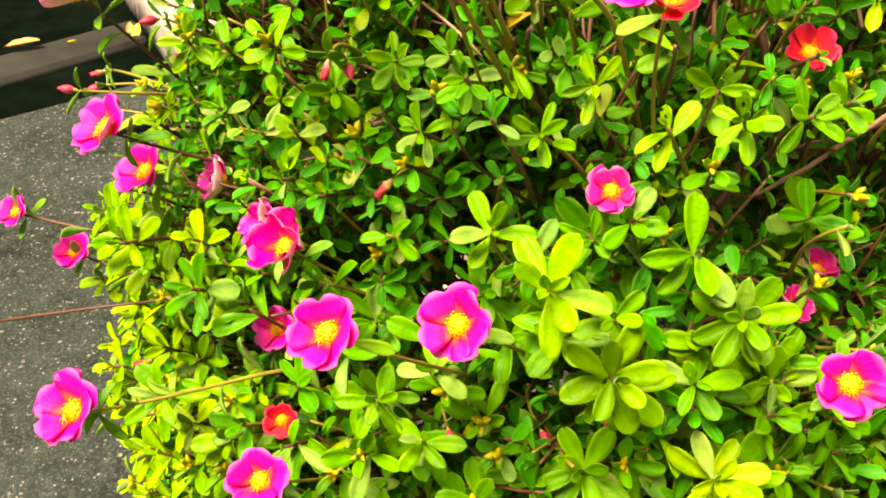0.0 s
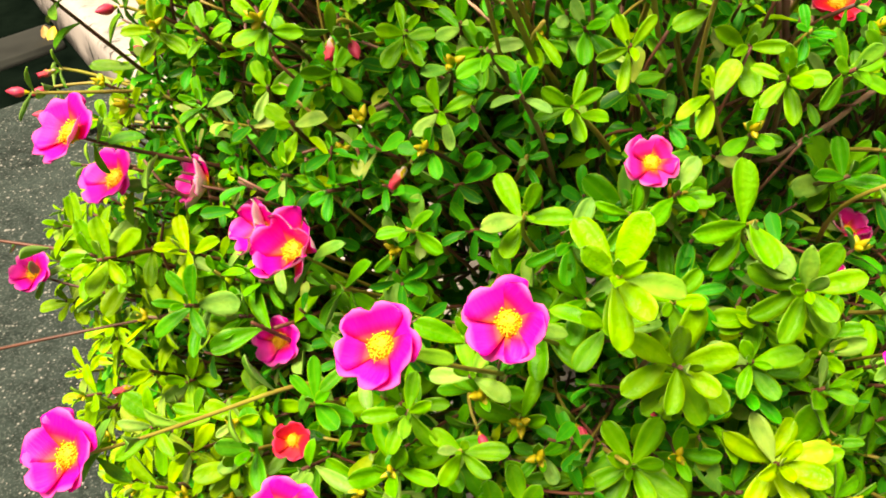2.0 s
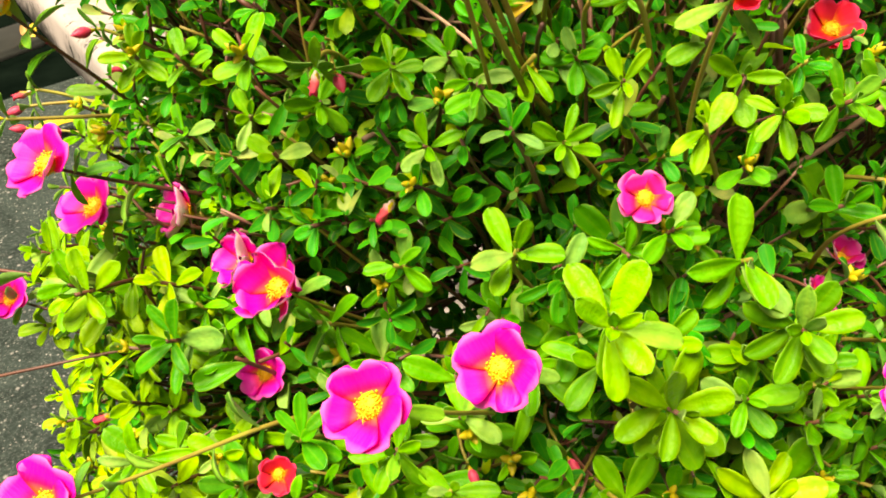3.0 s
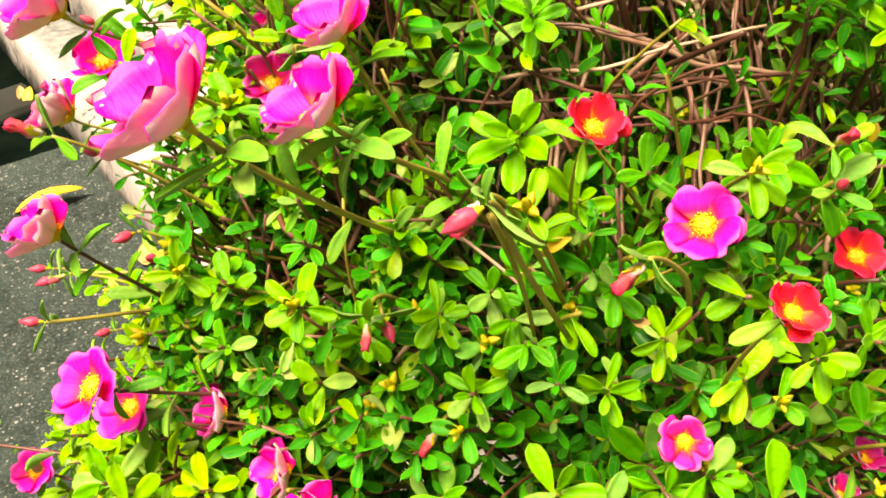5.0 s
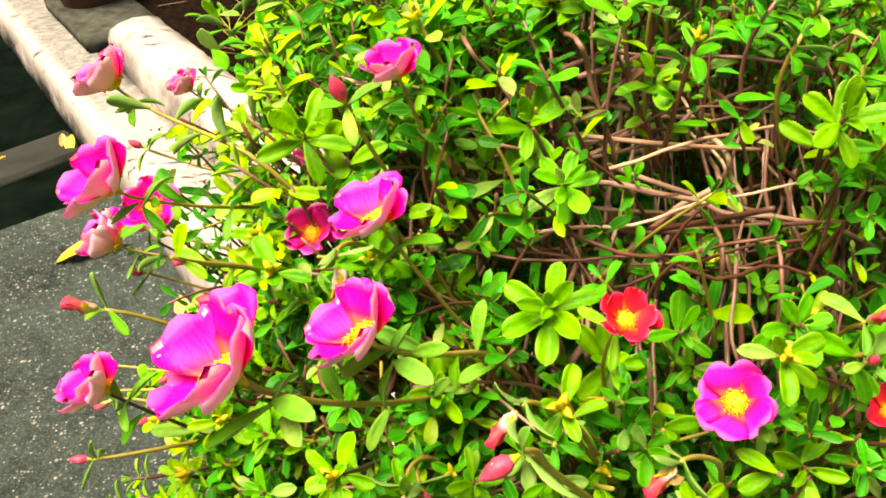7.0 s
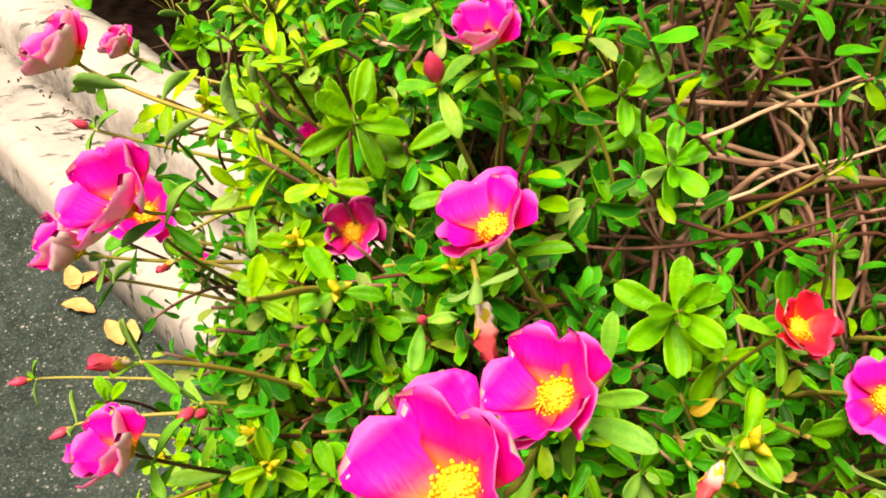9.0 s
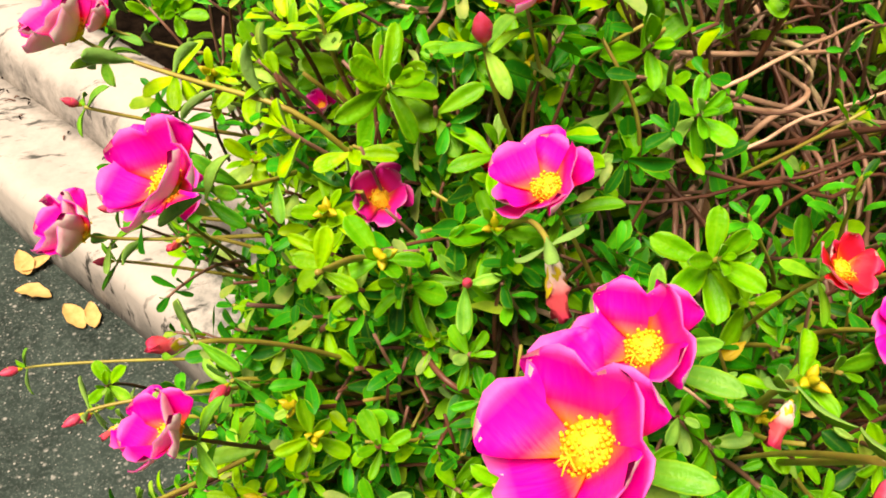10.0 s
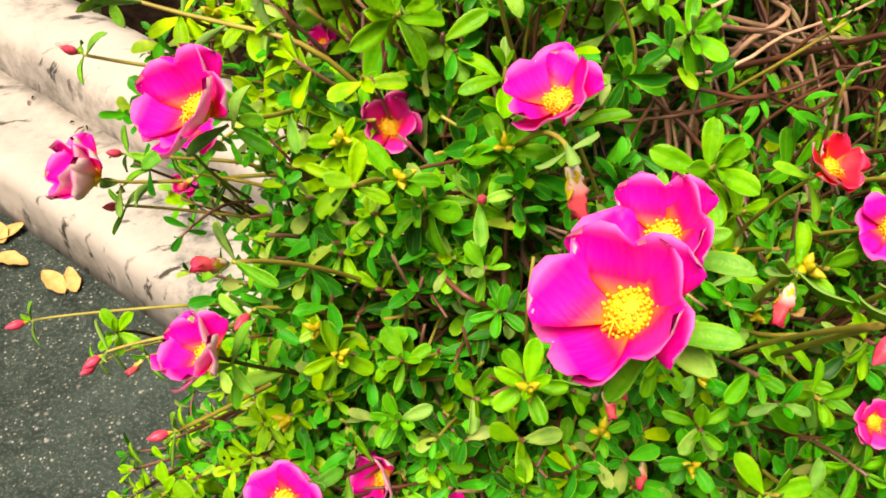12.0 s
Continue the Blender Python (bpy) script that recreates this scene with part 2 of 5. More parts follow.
class Heap:
    """Gathers many small pieces into one mesh."""

    def __init__(self):
        self.v, self.f, self.m, self.count = [], [], [], 0

    def add(self, verts, faces, slot=0):
        self.v.append(np.array([tuple(p) for p in verts], np.float32))
        self.f += [tuple(i + self.count for i in f) for f in faces]
        self.m += [slot] * len(faces)
        self.count += len(verts)

    def add_array(self, verts, faces, slot=0):
        self.v.append(verts)
        self.f += [tuple(i + self.count for i in f) for f in faces]
        self.m += [slot] * len(faces)
        self.count += len(verts)

    def make(self, name, materials, parent=None, label=""):
        me = bpy.data.meshes.new(name)
        me.from_pydata(np.concatenate(self.v).tolist(), [], self.f)
        for mt in materials:
            me.materials.append(mt)
        me.polygons.foreach_set("material_index", self.m)
        me.polygons.foreach_set("use_smooth", [True] * len(self.f))
        ob = new(name, me)
        ob.parent = parent
        return tagged(ob, label)


# ---- the lie of the kerb: along it and across it ----
K0 = Vector((-0.42, 1.10, 0.0))
KU = Vector((-0.611, 0.7915, 0.0))
KN = Vector((0.7915, 0.611, 0.0))


def kp(u, s, z):
    return K0 + KU * u + KN * s + Vector((0, 0, z))


# ---- ground ----
def grid_sheet(name, u0, u1, s0, s1, z, nu, ns, rough, material, category, label):
    verts, faces = [], []
    for i in range(nu + 1):
        for j in range(ns + 1):
            p = kp(u0 + (u1 - u0) * i / nu, s0 + (s1 - s0) * j / ns, z)
            p.z += rough * noise.noise(p * 5.0) + 0.4 * rough * noise.noise(p * 23.0)
            verts.append(p)
    for i in range(nu):
        for j in range(ns):
            a = i * (ns + 1) + j
            faces.append((a, a + ns + 1, a + ns + 2, a + 1))
    ob = mesh_object(name, verts, faces, material)
    return tagged(ob, label, category, kind="structure")


ground = mesh_object("ground", [(-300, -300, -0.012), (300, -300, -0.012), (300, 300, -0.012), (-300, 300, -0.012)], [(0, 1, 2, 3)], ASPHALT)
tagged(ground, "dark grey gritty asphalt reaching far out", "ground", kind="structure")
grid_sheet("road", -1.6, 0.78, -1.5, 0.05, 0.0, 90, 60, 0.0025, ASPHALT, "road", "dark grey worn asphalt with pale grit")
grid_sheet("gutter_channel", 0.775, 2.9, -1.5, 0.05, -0.006, 60, 40, 0.002, MOSS_SHADE, "gutter", "dark mossy concrete channel beside the kerb, its shade put into the colour")


def slab(name, u0, u1, s0, s1, z0, z1, material, label, category, kind, jitter=0.003, n=14, bevel=0.006, skew=0.0):
    """A bevelled, slightly uneven block laid along the kerb's lines."""
    bm = bmesh.new()
    bmesh.ops.create_cube(bm, size=1.0)
    bmesh.ops.scale(bm, vec=(u1 - u0, s1 - s0, z1 - z0), verts=bm.verts)
    bmesh.ops.bevel(bm, geom=bm.edges[:], offset=bevel, segments=2, affect="EDGES")
    long_edges = [e for e in bm.edges if abs((e.verts[0].co - e.verts[1].co).x) > 0.5 * (u1 - u0)]
    bmesh.ops.subdivide_edges(bm, edges=long_edges, cuts=n, use_grid_fill=True)
    for v in bm.verts:
        p = kp((u0 + u1) / 2 + v.co.x + skew * v.co.y, (s0 + s1) / 2 + v.co.y, (z0 + z1) / 2 + v.co.z)
        q = Vector((noise.noise(p * 8), noise.noise(p * 8 + Vector((9, 0, 0))), noise.noise(p * 8 + Vector((0, 9, 0)))))
        v.co = p + q * jitter
    for f in bm.faces:
        f.smooth = True
    ob = part(name, bm, material, None)
    return tagged(ob, label, category, kind=kind)


slab("trim", 0.93, 1.09, -1.4, -0.01, -0.03, 0.012, STRIP, "weathered grey concrete strip across the gutter", "concrete strip", "structure", skew=0.12)


def swept(name, profile, u0, u1, n, material, label, category, jitter):
    """A long body with the given outline, swept along the kerb."""
    verts, faces = [], []
    m = len(profile)
    for i in range(n + 1):
        u = u0 + (u1 - u0) * i / n
        for s, z in profile:
            p = kp(u, s, z)
            q = Vector((noise.noise(p * 6), noise.noise(p * 6 + Vector((7, 1, 0))), noise.noise(p * 6 + Vector((0, 5, 3)))))
            q += 0.5 * Vector((noise.noise(p * 28), noise.noise(p * 28 + Vector((3, 1, 0))), noise.noise(p * 28 + Vector((0, 2, 8)))))
            verts.append(p + q * jitter)
    for i in range(n):
        for k in range(m):
            j = (k + 1) % m
            faces.append((i * m + k, (i + 1) * m + k, (i + 1) * m + j, i * m + j))
    faces.append(tuple(range(m)))
    faces.append(tuple(n * m + k for k in range(m))[::-1])
    ob = mesh_object(name, verts, faces, material)
    worn, mould = [], []
    for i in range(n + 1):
        u = u0 + (u1 - u0) * i / n
        far = min(1.0, max(0.0, (u - 0.75) / 0.5))
        for s, z in profile:
            top = 1.0 if z > 0.11 and 0.05 < s < 0.176 else 0.35 if z > 0.15 and s > 0.28 else 0.0
            worn.append(min(1.0, 1.0 * far * top + 0.20 * top))
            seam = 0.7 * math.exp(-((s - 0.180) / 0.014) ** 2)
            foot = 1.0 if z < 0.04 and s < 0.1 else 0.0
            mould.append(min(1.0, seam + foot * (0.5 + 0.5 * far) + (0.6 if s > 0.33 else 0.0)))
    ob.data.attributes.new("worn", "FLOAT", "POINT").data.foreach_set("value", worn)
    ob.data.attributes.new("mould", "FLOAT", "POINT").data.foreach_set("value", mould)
    return tagged(ob, label, category, kind="structure")


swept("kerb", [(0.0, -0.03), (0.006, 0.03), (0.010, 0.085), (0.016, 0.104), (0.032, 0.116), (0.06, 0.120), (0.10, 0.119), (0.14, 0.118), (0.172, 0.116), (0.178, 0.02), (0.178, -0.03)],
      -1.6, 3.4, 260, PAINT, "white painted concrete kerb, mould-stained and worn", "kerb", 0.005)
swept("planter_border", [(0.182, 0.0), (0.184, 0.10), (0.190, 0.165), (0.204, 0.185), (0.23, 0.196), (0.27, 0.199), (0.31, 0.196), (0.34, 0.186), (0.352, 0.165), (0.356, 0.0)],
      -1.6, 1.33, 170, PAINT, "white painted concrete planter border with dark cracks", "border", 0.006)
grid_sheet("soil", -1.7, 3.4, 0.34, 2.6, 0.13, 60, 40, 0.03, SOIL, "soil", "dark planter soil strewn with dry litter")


# ---- leaves ----
LEAF_ROWS = [(0.0, 0.06), (0.12, 0.13), (0.28, 0.29), (0.46, 0.43), (0.63, 0.49), (0.79, 0.485), (0.91, 0.39), (0.975, 0.24), (1.0, 0.09)]


def leaf_shape(width, cup, curl, droop, across=(-1, -0.5, 0, 0.5, 1), every=1):
    """Top sheet of a spoon-shaped leaf, one unit long, along y."""
    rows = LEAF_ROWS if every == 1 else LEAF_ROWS[0:1] + LEAF_ROWS[2:7] + LEAF_ROWS[8:]
    c = len(across)
    v = []
    for t, w in rows:
        bend = curl * t * t - droop * t**3
        for k in across:
            v.append((k * w * width, t - 0.02 * k * k, bend + cup * width * (k * k) * w * 1.6 + 0.01 * math.sin(9 * t + 3 * k)))
    f = []
    for i in range(len(rows) - 1):
        for k in range(c - 1):
            a = i * c + k
            f.append((a, a + 1, a + c + 1, a + c))
    return v, f, len(rows)


def leaf_solid(width, cup, curl, droop):
    """The same leaf with a fleshy thickness."""
    v, f, rows = leaf_shape(width, cup, curl, droop)
    n = len(v)
    low = []
    for i, p in enumerate(v):
        k = abs((i % 5) - 2) / 2
        low.append((p[0], p[1], p[2] - 0.045 * (1 - 0.8 * k * k)))
    faces = list(f) + [tuple(i + n for i in q)[::-1] for q in f]
    for i in range(rows - 1):
        a = i * 5
        faces.append((a + 5, a + 5 + n, a + n, a))
        a += 4
        faces.append((a, a + n, a + 5 + n, a + 5))
    e = (rows - 1) * 5
    faces.append((e, e + 1, e + 2, e + 3, e + 4, e + 4 + n, e + 3 + n, e + 2 + n, e + 1 + n, e + n))
    return v + low, faces


LEAF_KINDS = [(0.40, 0.35, 0.10, 0.10), (0.44, 0.22, 0.14, 0.12), (0.36, 0.45, 0.05, 0.15), (0.47, 0.18, 0.12, 0.05), (0.32, 0.30, 0.02, 0.25), (0.42, 0.50, 0.20, 0.10), (0.28, 0.35, 0.06, 0.16), (0.30, 0.25, 0.14, 0.05)]
LEAF_MESH, LEAF_ARRAY = [], []
for kind_ in LEAF_KINDS:
    lv, lf = leaf_solid(*kind_)
    me = bpy.data.meshes.new("leaf")
    me.from_pydata(lv, [], lf)
    me.polygons.foreach_set("use_smooth", [True] * len(lf))
    me.attributes.new("margin", "FLOAT", "POINT").data.foreach_set("value", [abs((i % 5) - 2) / 2 for i in range(len(lv))])
    me.attributes.new("under", "FLOAT", "POINT").data.foreach_set("value", [float(i >= len(lv) // 2) for i in range(len(lv))])
    me.materials.append(LEAF)
    LEAF_MESH.append(me)
    sv, sf, _ = leaf_shape(*kind_, across=(-1, 0, 1), every=2)
    LEAF_ARRAY.append((np.array(sv, np.float32), sf))

bv, bf = leaf_solid(0.46, 0.25, 0.12, 0.08)
half = (len(LEAF_ROWS) - 1) * 4
bitten = bpy.data.meshes.new("leaf")
bitten.from_pydata(bv, [], [f for i, f in enumerate(bf) if i not in (13, 13 + half, 20, 20 + half)])
bitten.polygons.foreach_set("use_smooth", [True] * len(bitten.polygons))
bitten.attributes.new("margin", "FLOAT", "POINT").data.foreach_set("value", [abs((i % 5) - 2) / 2 for i in range(len(bv))])
bitten.attributes.new("under", "FLOAT", "POINT").data.foreach_set("value", [float(i >= len(bv) // 2) for i in range(len(bv))])
bitten.materials.append(LEAF)
NARROW = [LEAF_MESH[i] for i in (4, 6, 7)]
BROAD = [LEAF_MESH[i] for i in (0, 1, 3, 5, 2)]
LEAF_MESH = LEAF_MESH * 3 + [bitten]
WITHERED = []
for i, (mat_, curl_) in enumerate(((DEAD_LEAF, 0.5), (YELLOW_LEAF, 0.15), (BROWN_LEAF, 0.6), (BROWN_LEAF, -0.4))):
    wv, wf = leaf_solid(0.5, 0.8 - 0.2 * i, curl_, 0.3)
    me = bpy.data.meshes.new("withered_leaf")
    me.from_pydata(wv, [], wf)
    me.polygons.foreach_set("use_smooth", [True] * len(wf))
    me.materials.append(mat_)
    WITHERED.append(me)

rng = random.Random(7)
SAGE = Vector((0.22, 0.43, 0.10))
GREEN, LIME = Vector((0.004, 0.340, 0.008)), Vector((0.325, 0.620, 0.010))


def shade_of(lime, r, sage=0.0):
    """The colour of a shoot's leaves, between full green and lime, some towards a pale sage."""
    c = GREEN.lerp(LIME, min(1.0, max(0.0, lime + r.uniform(-0.18, 0.22)))).lerp(SAGE, sage * r.random())
    return (*(c * r.uniform(0.85, 1.12)), 1.0)


def zone_lime(x, q):
    """Younger, more yellow growth low on the face, along its outer edge and its crest; the light there is put into its
    colour.
    """
    low = min(1.0, max(0.0, (0.71 - q) / 0.06))
    edge = min(1.0, max(0.0, (-0.06 - x) / 0.10))
    crest = min(1.0, max(0.0, (q - 0.79) / 0.06)) * min(1.0, max(0.0, (0.14 - x) / 0.10))
    # more lime also brightens the leaves where light hits the bush
    return 0.06 + 0.12 * low + 0.64 * edge + 0.32 * crest


SPOTS, AHEAD, ROOM = [], [], []
OUT = Vector((-0.03, 0.11, 0.92))


def keep_clear(at, radius):
    """Flowers stand clear of the leaves: notes the room in front of one."""
    SPOTS.append(tuple(at))
    AHEAD.append(tuple((OUT - at).normalized()))
    ROOM.append(radius)


def blocked(p, past=0):
    """Whether p stands before a flower; past=0 also minds the rosettes noted after the flowers."""
    d = np.array(p) - SPOTS_A
    t = np.clip((d * AHEAD_A).sum(1), -0.002, 0.16)
    near = np.linalg.norm(d - AHEAD_A * t[:, None], axis=1) < ROOM_A
    return bool(near[:past].any() if past else near.any())


def leaf_matrices(path, axis, length, whorl, below, r):
    """Where the leaves of a shoot sit: a rosette at its end and single leaves down the stem."""
    out = []
    tip = path[-1]
    turn = r.uniform(0, 6.28)
    for i in range(whorl):
        f = i / max(1, whorl - 1)
        open_ = radians(22 + 62 * min(1.0, f * 1.5) + r.uniform(-10, 10))
        az = turn + i * 2.4 + r.uniform(-0.3, 0.3)
        size = length * (0.40 + 0.60 * min(1.0, f * 1.8)) * r.uniform(0.85, 1.12)
        base = tip - axis * (0.012 * f * length / 0.02)
        m = Matrix.Translation(base) @ frame_of(axis, az) @ Matrix.Rotation(math.pi / 2 - open_, 4, "X") @ Matrix.Rotation(r.uniform(-0.35, 0.35), 4, "Y")
        out.append(m @ Matrix.Diagonal((size, size, size, 1)))
    for i in range(below):
        f = (i + 1.3) / (below + 1.5)
        j = len(path) - 1 - f * (len(path) - 1) * 0.9
        a, b = path[int(j)], path[min(int(j) + 1, len(path) - 1)]
        p = a.lerp(b, j - int(j))
        d = (b - a).normalized() if (b - a).length > 1e-6 else axis
        az = turn + i * 2.6 + r.uniform(-0.5, 0.5)
        open_ = radians(r.uniform(45, 95))
        size = length * r.uniform(0.55, 1.05)
        m = Matrix.Translation(p) @ frame_of(d, az) @ Matrix.Rotation(math.pi / 2 - open_, 4, "X") @ Matrix.Rotation(r.uniform(-0.5, 0.5), 4, "Y")
        out.append(m @ Matrix.Diagonal((size, size, size, 1)))
    return out


# ---- the bush: a mound whose face leans back from the road ----
def face_point(x, q, back=0.0):
    """A point of the bush's face. x: along it; q: up the slope; back: metres in from the face."""
    d = 0.214 - 0.167 * x - 0.986 * q + 2.0 * x * x - 0.032 * x * q + 0.599 * q * q + back
    if q > 0.88:
        d += 3.5 * (q - 0.88) ** 2
    if q < 0.5:
        d += 1.6 * (0.5 - q) ** 2
    return Vector((x, 0.62 * q + 0.78 * d, 0.78 * q - 0.62 * d))


def face_normal(x, q):
    e = 0.01
    a = face_point(x + e, q) - face_point(x - e, q)
    b = face_point(x, q + e) - face_point(x, q - e)
    return a.cross(b).normalized()


def left_edge(q):
    low = min(1.0, max(0.0, (0.74 - q) / 0.04))
    return -0.215 - 0.03 * math.sin(q * 17) * (1 - low) - 0.055 * low + max(0.0, q - 0.84) * 0.16


def blot(x, q, x0, q0, sx, sq, power=2):
    return math.exp(-abs((x - x0) / sx) ** power - abs((q - q0) / sq) ** power)


def thin(x, q):
    """How sparse the leaves are: the open patch where bare stems show, and darker hollows."""
    g = 0.97 * blot(x, q, 0.066, 0.868, 0.100, 0.078, 4)
    g = max(g, 0.25 * blot(x, q, -0.02, 0.90, 0.05, 0.04, 4))
    g = max(g, 0.55 * blot(x, q, 0.27, 0.80, 0.07, 0.035, 4))
    g = max(g, 0.80 * blot(x, q, 0.175, 0.735, 0.060, 0.036))
    g = max(g, 0.75 * blot(x, q, -0.01, 0.668, 0.05, 0.016))
    g = max(g, 0.35 * blot(x, q, 0.06, 0.745, 0.05, 0.025))
    g = max(g, 0.40 * blot(x, q, -0.06, 0.75, 0.04, 0.018))
    g = max(g, 0.60 * blot(x, q, -0.03, 0.60, 0.06, 0.018))
    g = max(g, 0.70 * blot(x, q, -0.01, 0.708, 0.09, 0.016))
    g = max(g, 0.75 * blot(x, q, 0.15, 0.715, 0.06, 0.022))
    g = max(g, 0.70 * blot(x, q, 0.06, 0.615, 0.035, 0.022))
    g = max(g, 0.92 * blot(x, q, -0.204, 0.85, 0.060, 0.085, 4))
    g = max(g, 0.70 * blot(x, q, 0.215, 0.70, 0.05, 0.04))
    return g


ROOTS = [Vector((0.22, 0.62, 0.16)), Vector((0.05, 0.80, 0.16)), Vector((0.42, 0.60, 0.16)), Vector((-0.12, 1.02, 0.16)), Vector((0.30, 0.85, 0.16))]

bush = tagged(new("purslane_bush"), "spreading flowering purslane bush with fleshy green leaves spilling over the kerb", "bush")
bush.matrix_basis = Matrix.Translation((0, 0, 0))

stem_heap, leaf_heap = Heap(), Heap()
taken = []


def add_leaf_stuff(m):
    arr, faces = rng.choice(LEAF_ARRAY)
    mm = np.array(m, np.float32)
    leaf_heap.add_array(arr @ mm[:3, :3].T + mm[:3, 3], faces)


def shoot_path(tip, axis, length, r, sag=0.3):
    root = min(ROOTS, key=lambda p: (p - tip).length + r.uniform(0, 0.15))
    back = (root - tip).normalized()
    a = tip - axis * length * 0.45
    end = tip - axis * length * 0.55 + back * length * 0.55 + Vector((r.uniform(-1, 1), r.uniform(-1, 1), r.uniform(-1, 1))) * length * 0.15
    return bezier(end, end.lerp(a, 0.5) + Vector((0, 0, sag * length * 0.3)), a, tip, 7)


def pod(base, axis, length, thick, n=6):
    """A small pointed bud."""
    m = Matrix.Translation(base) @ frame_of(axis)
    v, f = [], []
    prof = [(0.35, 0.0), (0.85, 0.2), (1.0, 0.42), (0.75, 0.68), (0.35, 0.88), (0.04, 1.0)]
    for r_, z in prof:
        for k in range(n):
            a = 2 * math.pi * k / n
            v.append(m @ Vector((r_ * thick * math.cos(a), r_ * thick * math.sin(a), z * length)))
    for i in range(len(prof) - 1):
        for k in range(n):
            j = (k + 1) % n
            f.append((i * n + k, i * n + j, (i + 1) * n + j, (i + 1) * n + k))
    f.append(tuple((len(prof) - 1) * n + k for k in range(n)))
    return v, f


tips = Heap()
for ax_, ln_ in (((0.1, 0, 1), 1.0), ((0.8, 0.1, 0.8), 0.8), ((-0.5, 0.7, 0.7), 0.85), ((-0.4, -0.7, 0.6), 0.7)):
    tips.add(*pod(Vector((0, 0, -0.1)), Vector(ax_), ln_, 0.22))
tip_ob = tips.make("bud_tip", [CALYX])
BUD_TIP = tip_ob.data
bpy.data.objects.remove(tip_ob)


def sprig(tip, axis, length=0.02, whorl=7, below=3, stem=0.06, stem_mat=None, r=rng, bud=False, lime=0.3, hero=False):
    """A leafy shoot whose stem and leaves are parts of their own."""
    path = shoot_path(tip, axis, stem, r)
    v, f = tube(path, [0.0009 + 0.0004 * (1 - i / 7) for i in range(8)], 6)
    ob = mesh_object("sprig", v, f, stem_mat or r.choice([STEM_YOUNG, STEM_RED, STEM_RED, STEM_WOOD]), bush)
    tint = shade_of(lime, r)
    for m in leaf_matrices(path, axis, length, whorl, below, r):
        if blocked(m @ Vector((0, 0.6, 0)), BLOOMS if hero else 0):
            continue
        lf_ = new("leaf", r.choice(BROAD if hero else LEAF_MESH))
        lf_.parent = ob
        lf_.matrix_basis = m
        lf_.color = tint
    if bud and not blocked(tip, BLOOMS if hero else 0):
        b = new("bud_tip", BUD_TIP)
        b.parent = ob
        s = r.uniform(0.006, 0.009)
        b.matrix_basis = Matrix.Translation(tip) @ frame_of(axis, r.uniform(0, 6.28)) @ Matrix.Diagonal((s, s, s, 1))
    taken.append(tip)
    if hero:
        WAITING.append((tip, length * 0.75))
    return path


VIEW = Vector((0.0, -0.78, 0.62))


def sprig_at(x, y, z, tilt=(0, 0, 0), **kw):
    axis = (VIEW + Vector((rng.uniform(-0.25, 0.25), rng.uniform(-0.2, 0.2), rng.uniform(0, 0.35))) + Vector(tilt)).normalized()
    return sprig(Vector((x, y, z)), axis, **kw)


# ---- flowers ----
def petal_shape(width, cup, ruffle, notch, r):
    """One broad, two-lobed petal, one unit long, along y; inside face and an outside coloured paler for its sheen."""
    rows, cols = 7, 8
    v = []
    ph = r.uniform(0, 6.28)
    for i in range(rows + 1):
        t = i / rows
        w = width * (0.20 + 0.80 * math.sin(min(1.0, t / 0.78) * math.pi / 2) ** 1.1)
        for j in range(cols + 1):
            k = 2 * j / cols - 1
            y = t * (1 - t * t * (notch * math.exp(-((k / 0.20) ** 2)) + 0.26 * abs(k) ** 3))
            x = k * w * (1 - 0.12 * max(0.0, t - 0.75) * 4 * abs(k))
            z = cup * t * t + 0.34 * w * k * k * (1 - 0.45 * t) + ruffle * t * t * math.sin(3.6 * k + ph) + 0.5 * ruffle * t**3 * math.sin(8 * k - ph)
            v.append((x, y, z))
    f, slots = [], []
    for i in range(rows):
        for j in range(cols):
            a = i * (cols + 1) + j
            f.append((a, a + 1, a + cols + 2, a + cols + 1))
            slots.append(0)
    n = len(v)
    v += [(x, y, z - 0.022) for x, y, z in v]
    f += [tuple(i + n for i in q)[::-1] for q in f[:]]
    slots += [1] * (rows * cols)
    rim = [i * (cols + 1) + cols for i in range(rows)] + [rows * (cols + 1) + j for j in range(cols, -1, -1)] + [i * (cols + 1) for i in range(rows - 1, -1, -1)]
    for a, b in zip(rim, rim[1:]):
        f.append((a, a + n, b + n, b))
        slots.append(0)
    return v, f, slots


PETALS = {}
for pname, pmat, bowl in (("magenta", MAGENTA, 0.0), ("scarlet", SCARLET, 0.0), ("rose", ROSE, 0.0), ("magenta bowl", MAGENTA, 0.34), ("scarlet bowl", SCARLET, 0.34), ("rose bowl", ROSE, 0.34)):
    PETALS[pname] = []
    for i in range(5):
        pv, pf, ps = petal_shape(rng.uniform(0.66, 0.78) + 0.25 * bowl, rng.uniform(-0.04, 0.12) + bowl, rng.uniform(0.04, 0.075), rng.uniform(0.13, 0.22), rng)
        me = bpy.data.meshes.new("petal")
        me.from_pydata(pv, [], pf)
        me.materials.append(pmat)
        me.materials.append(PALE_SHEEN)
        me.polygons.foreach_set("material_index", ps)
        me.polygons.foreach_set("use_smooth", [True] * len(pf))
        PETALS[pname].append(me)


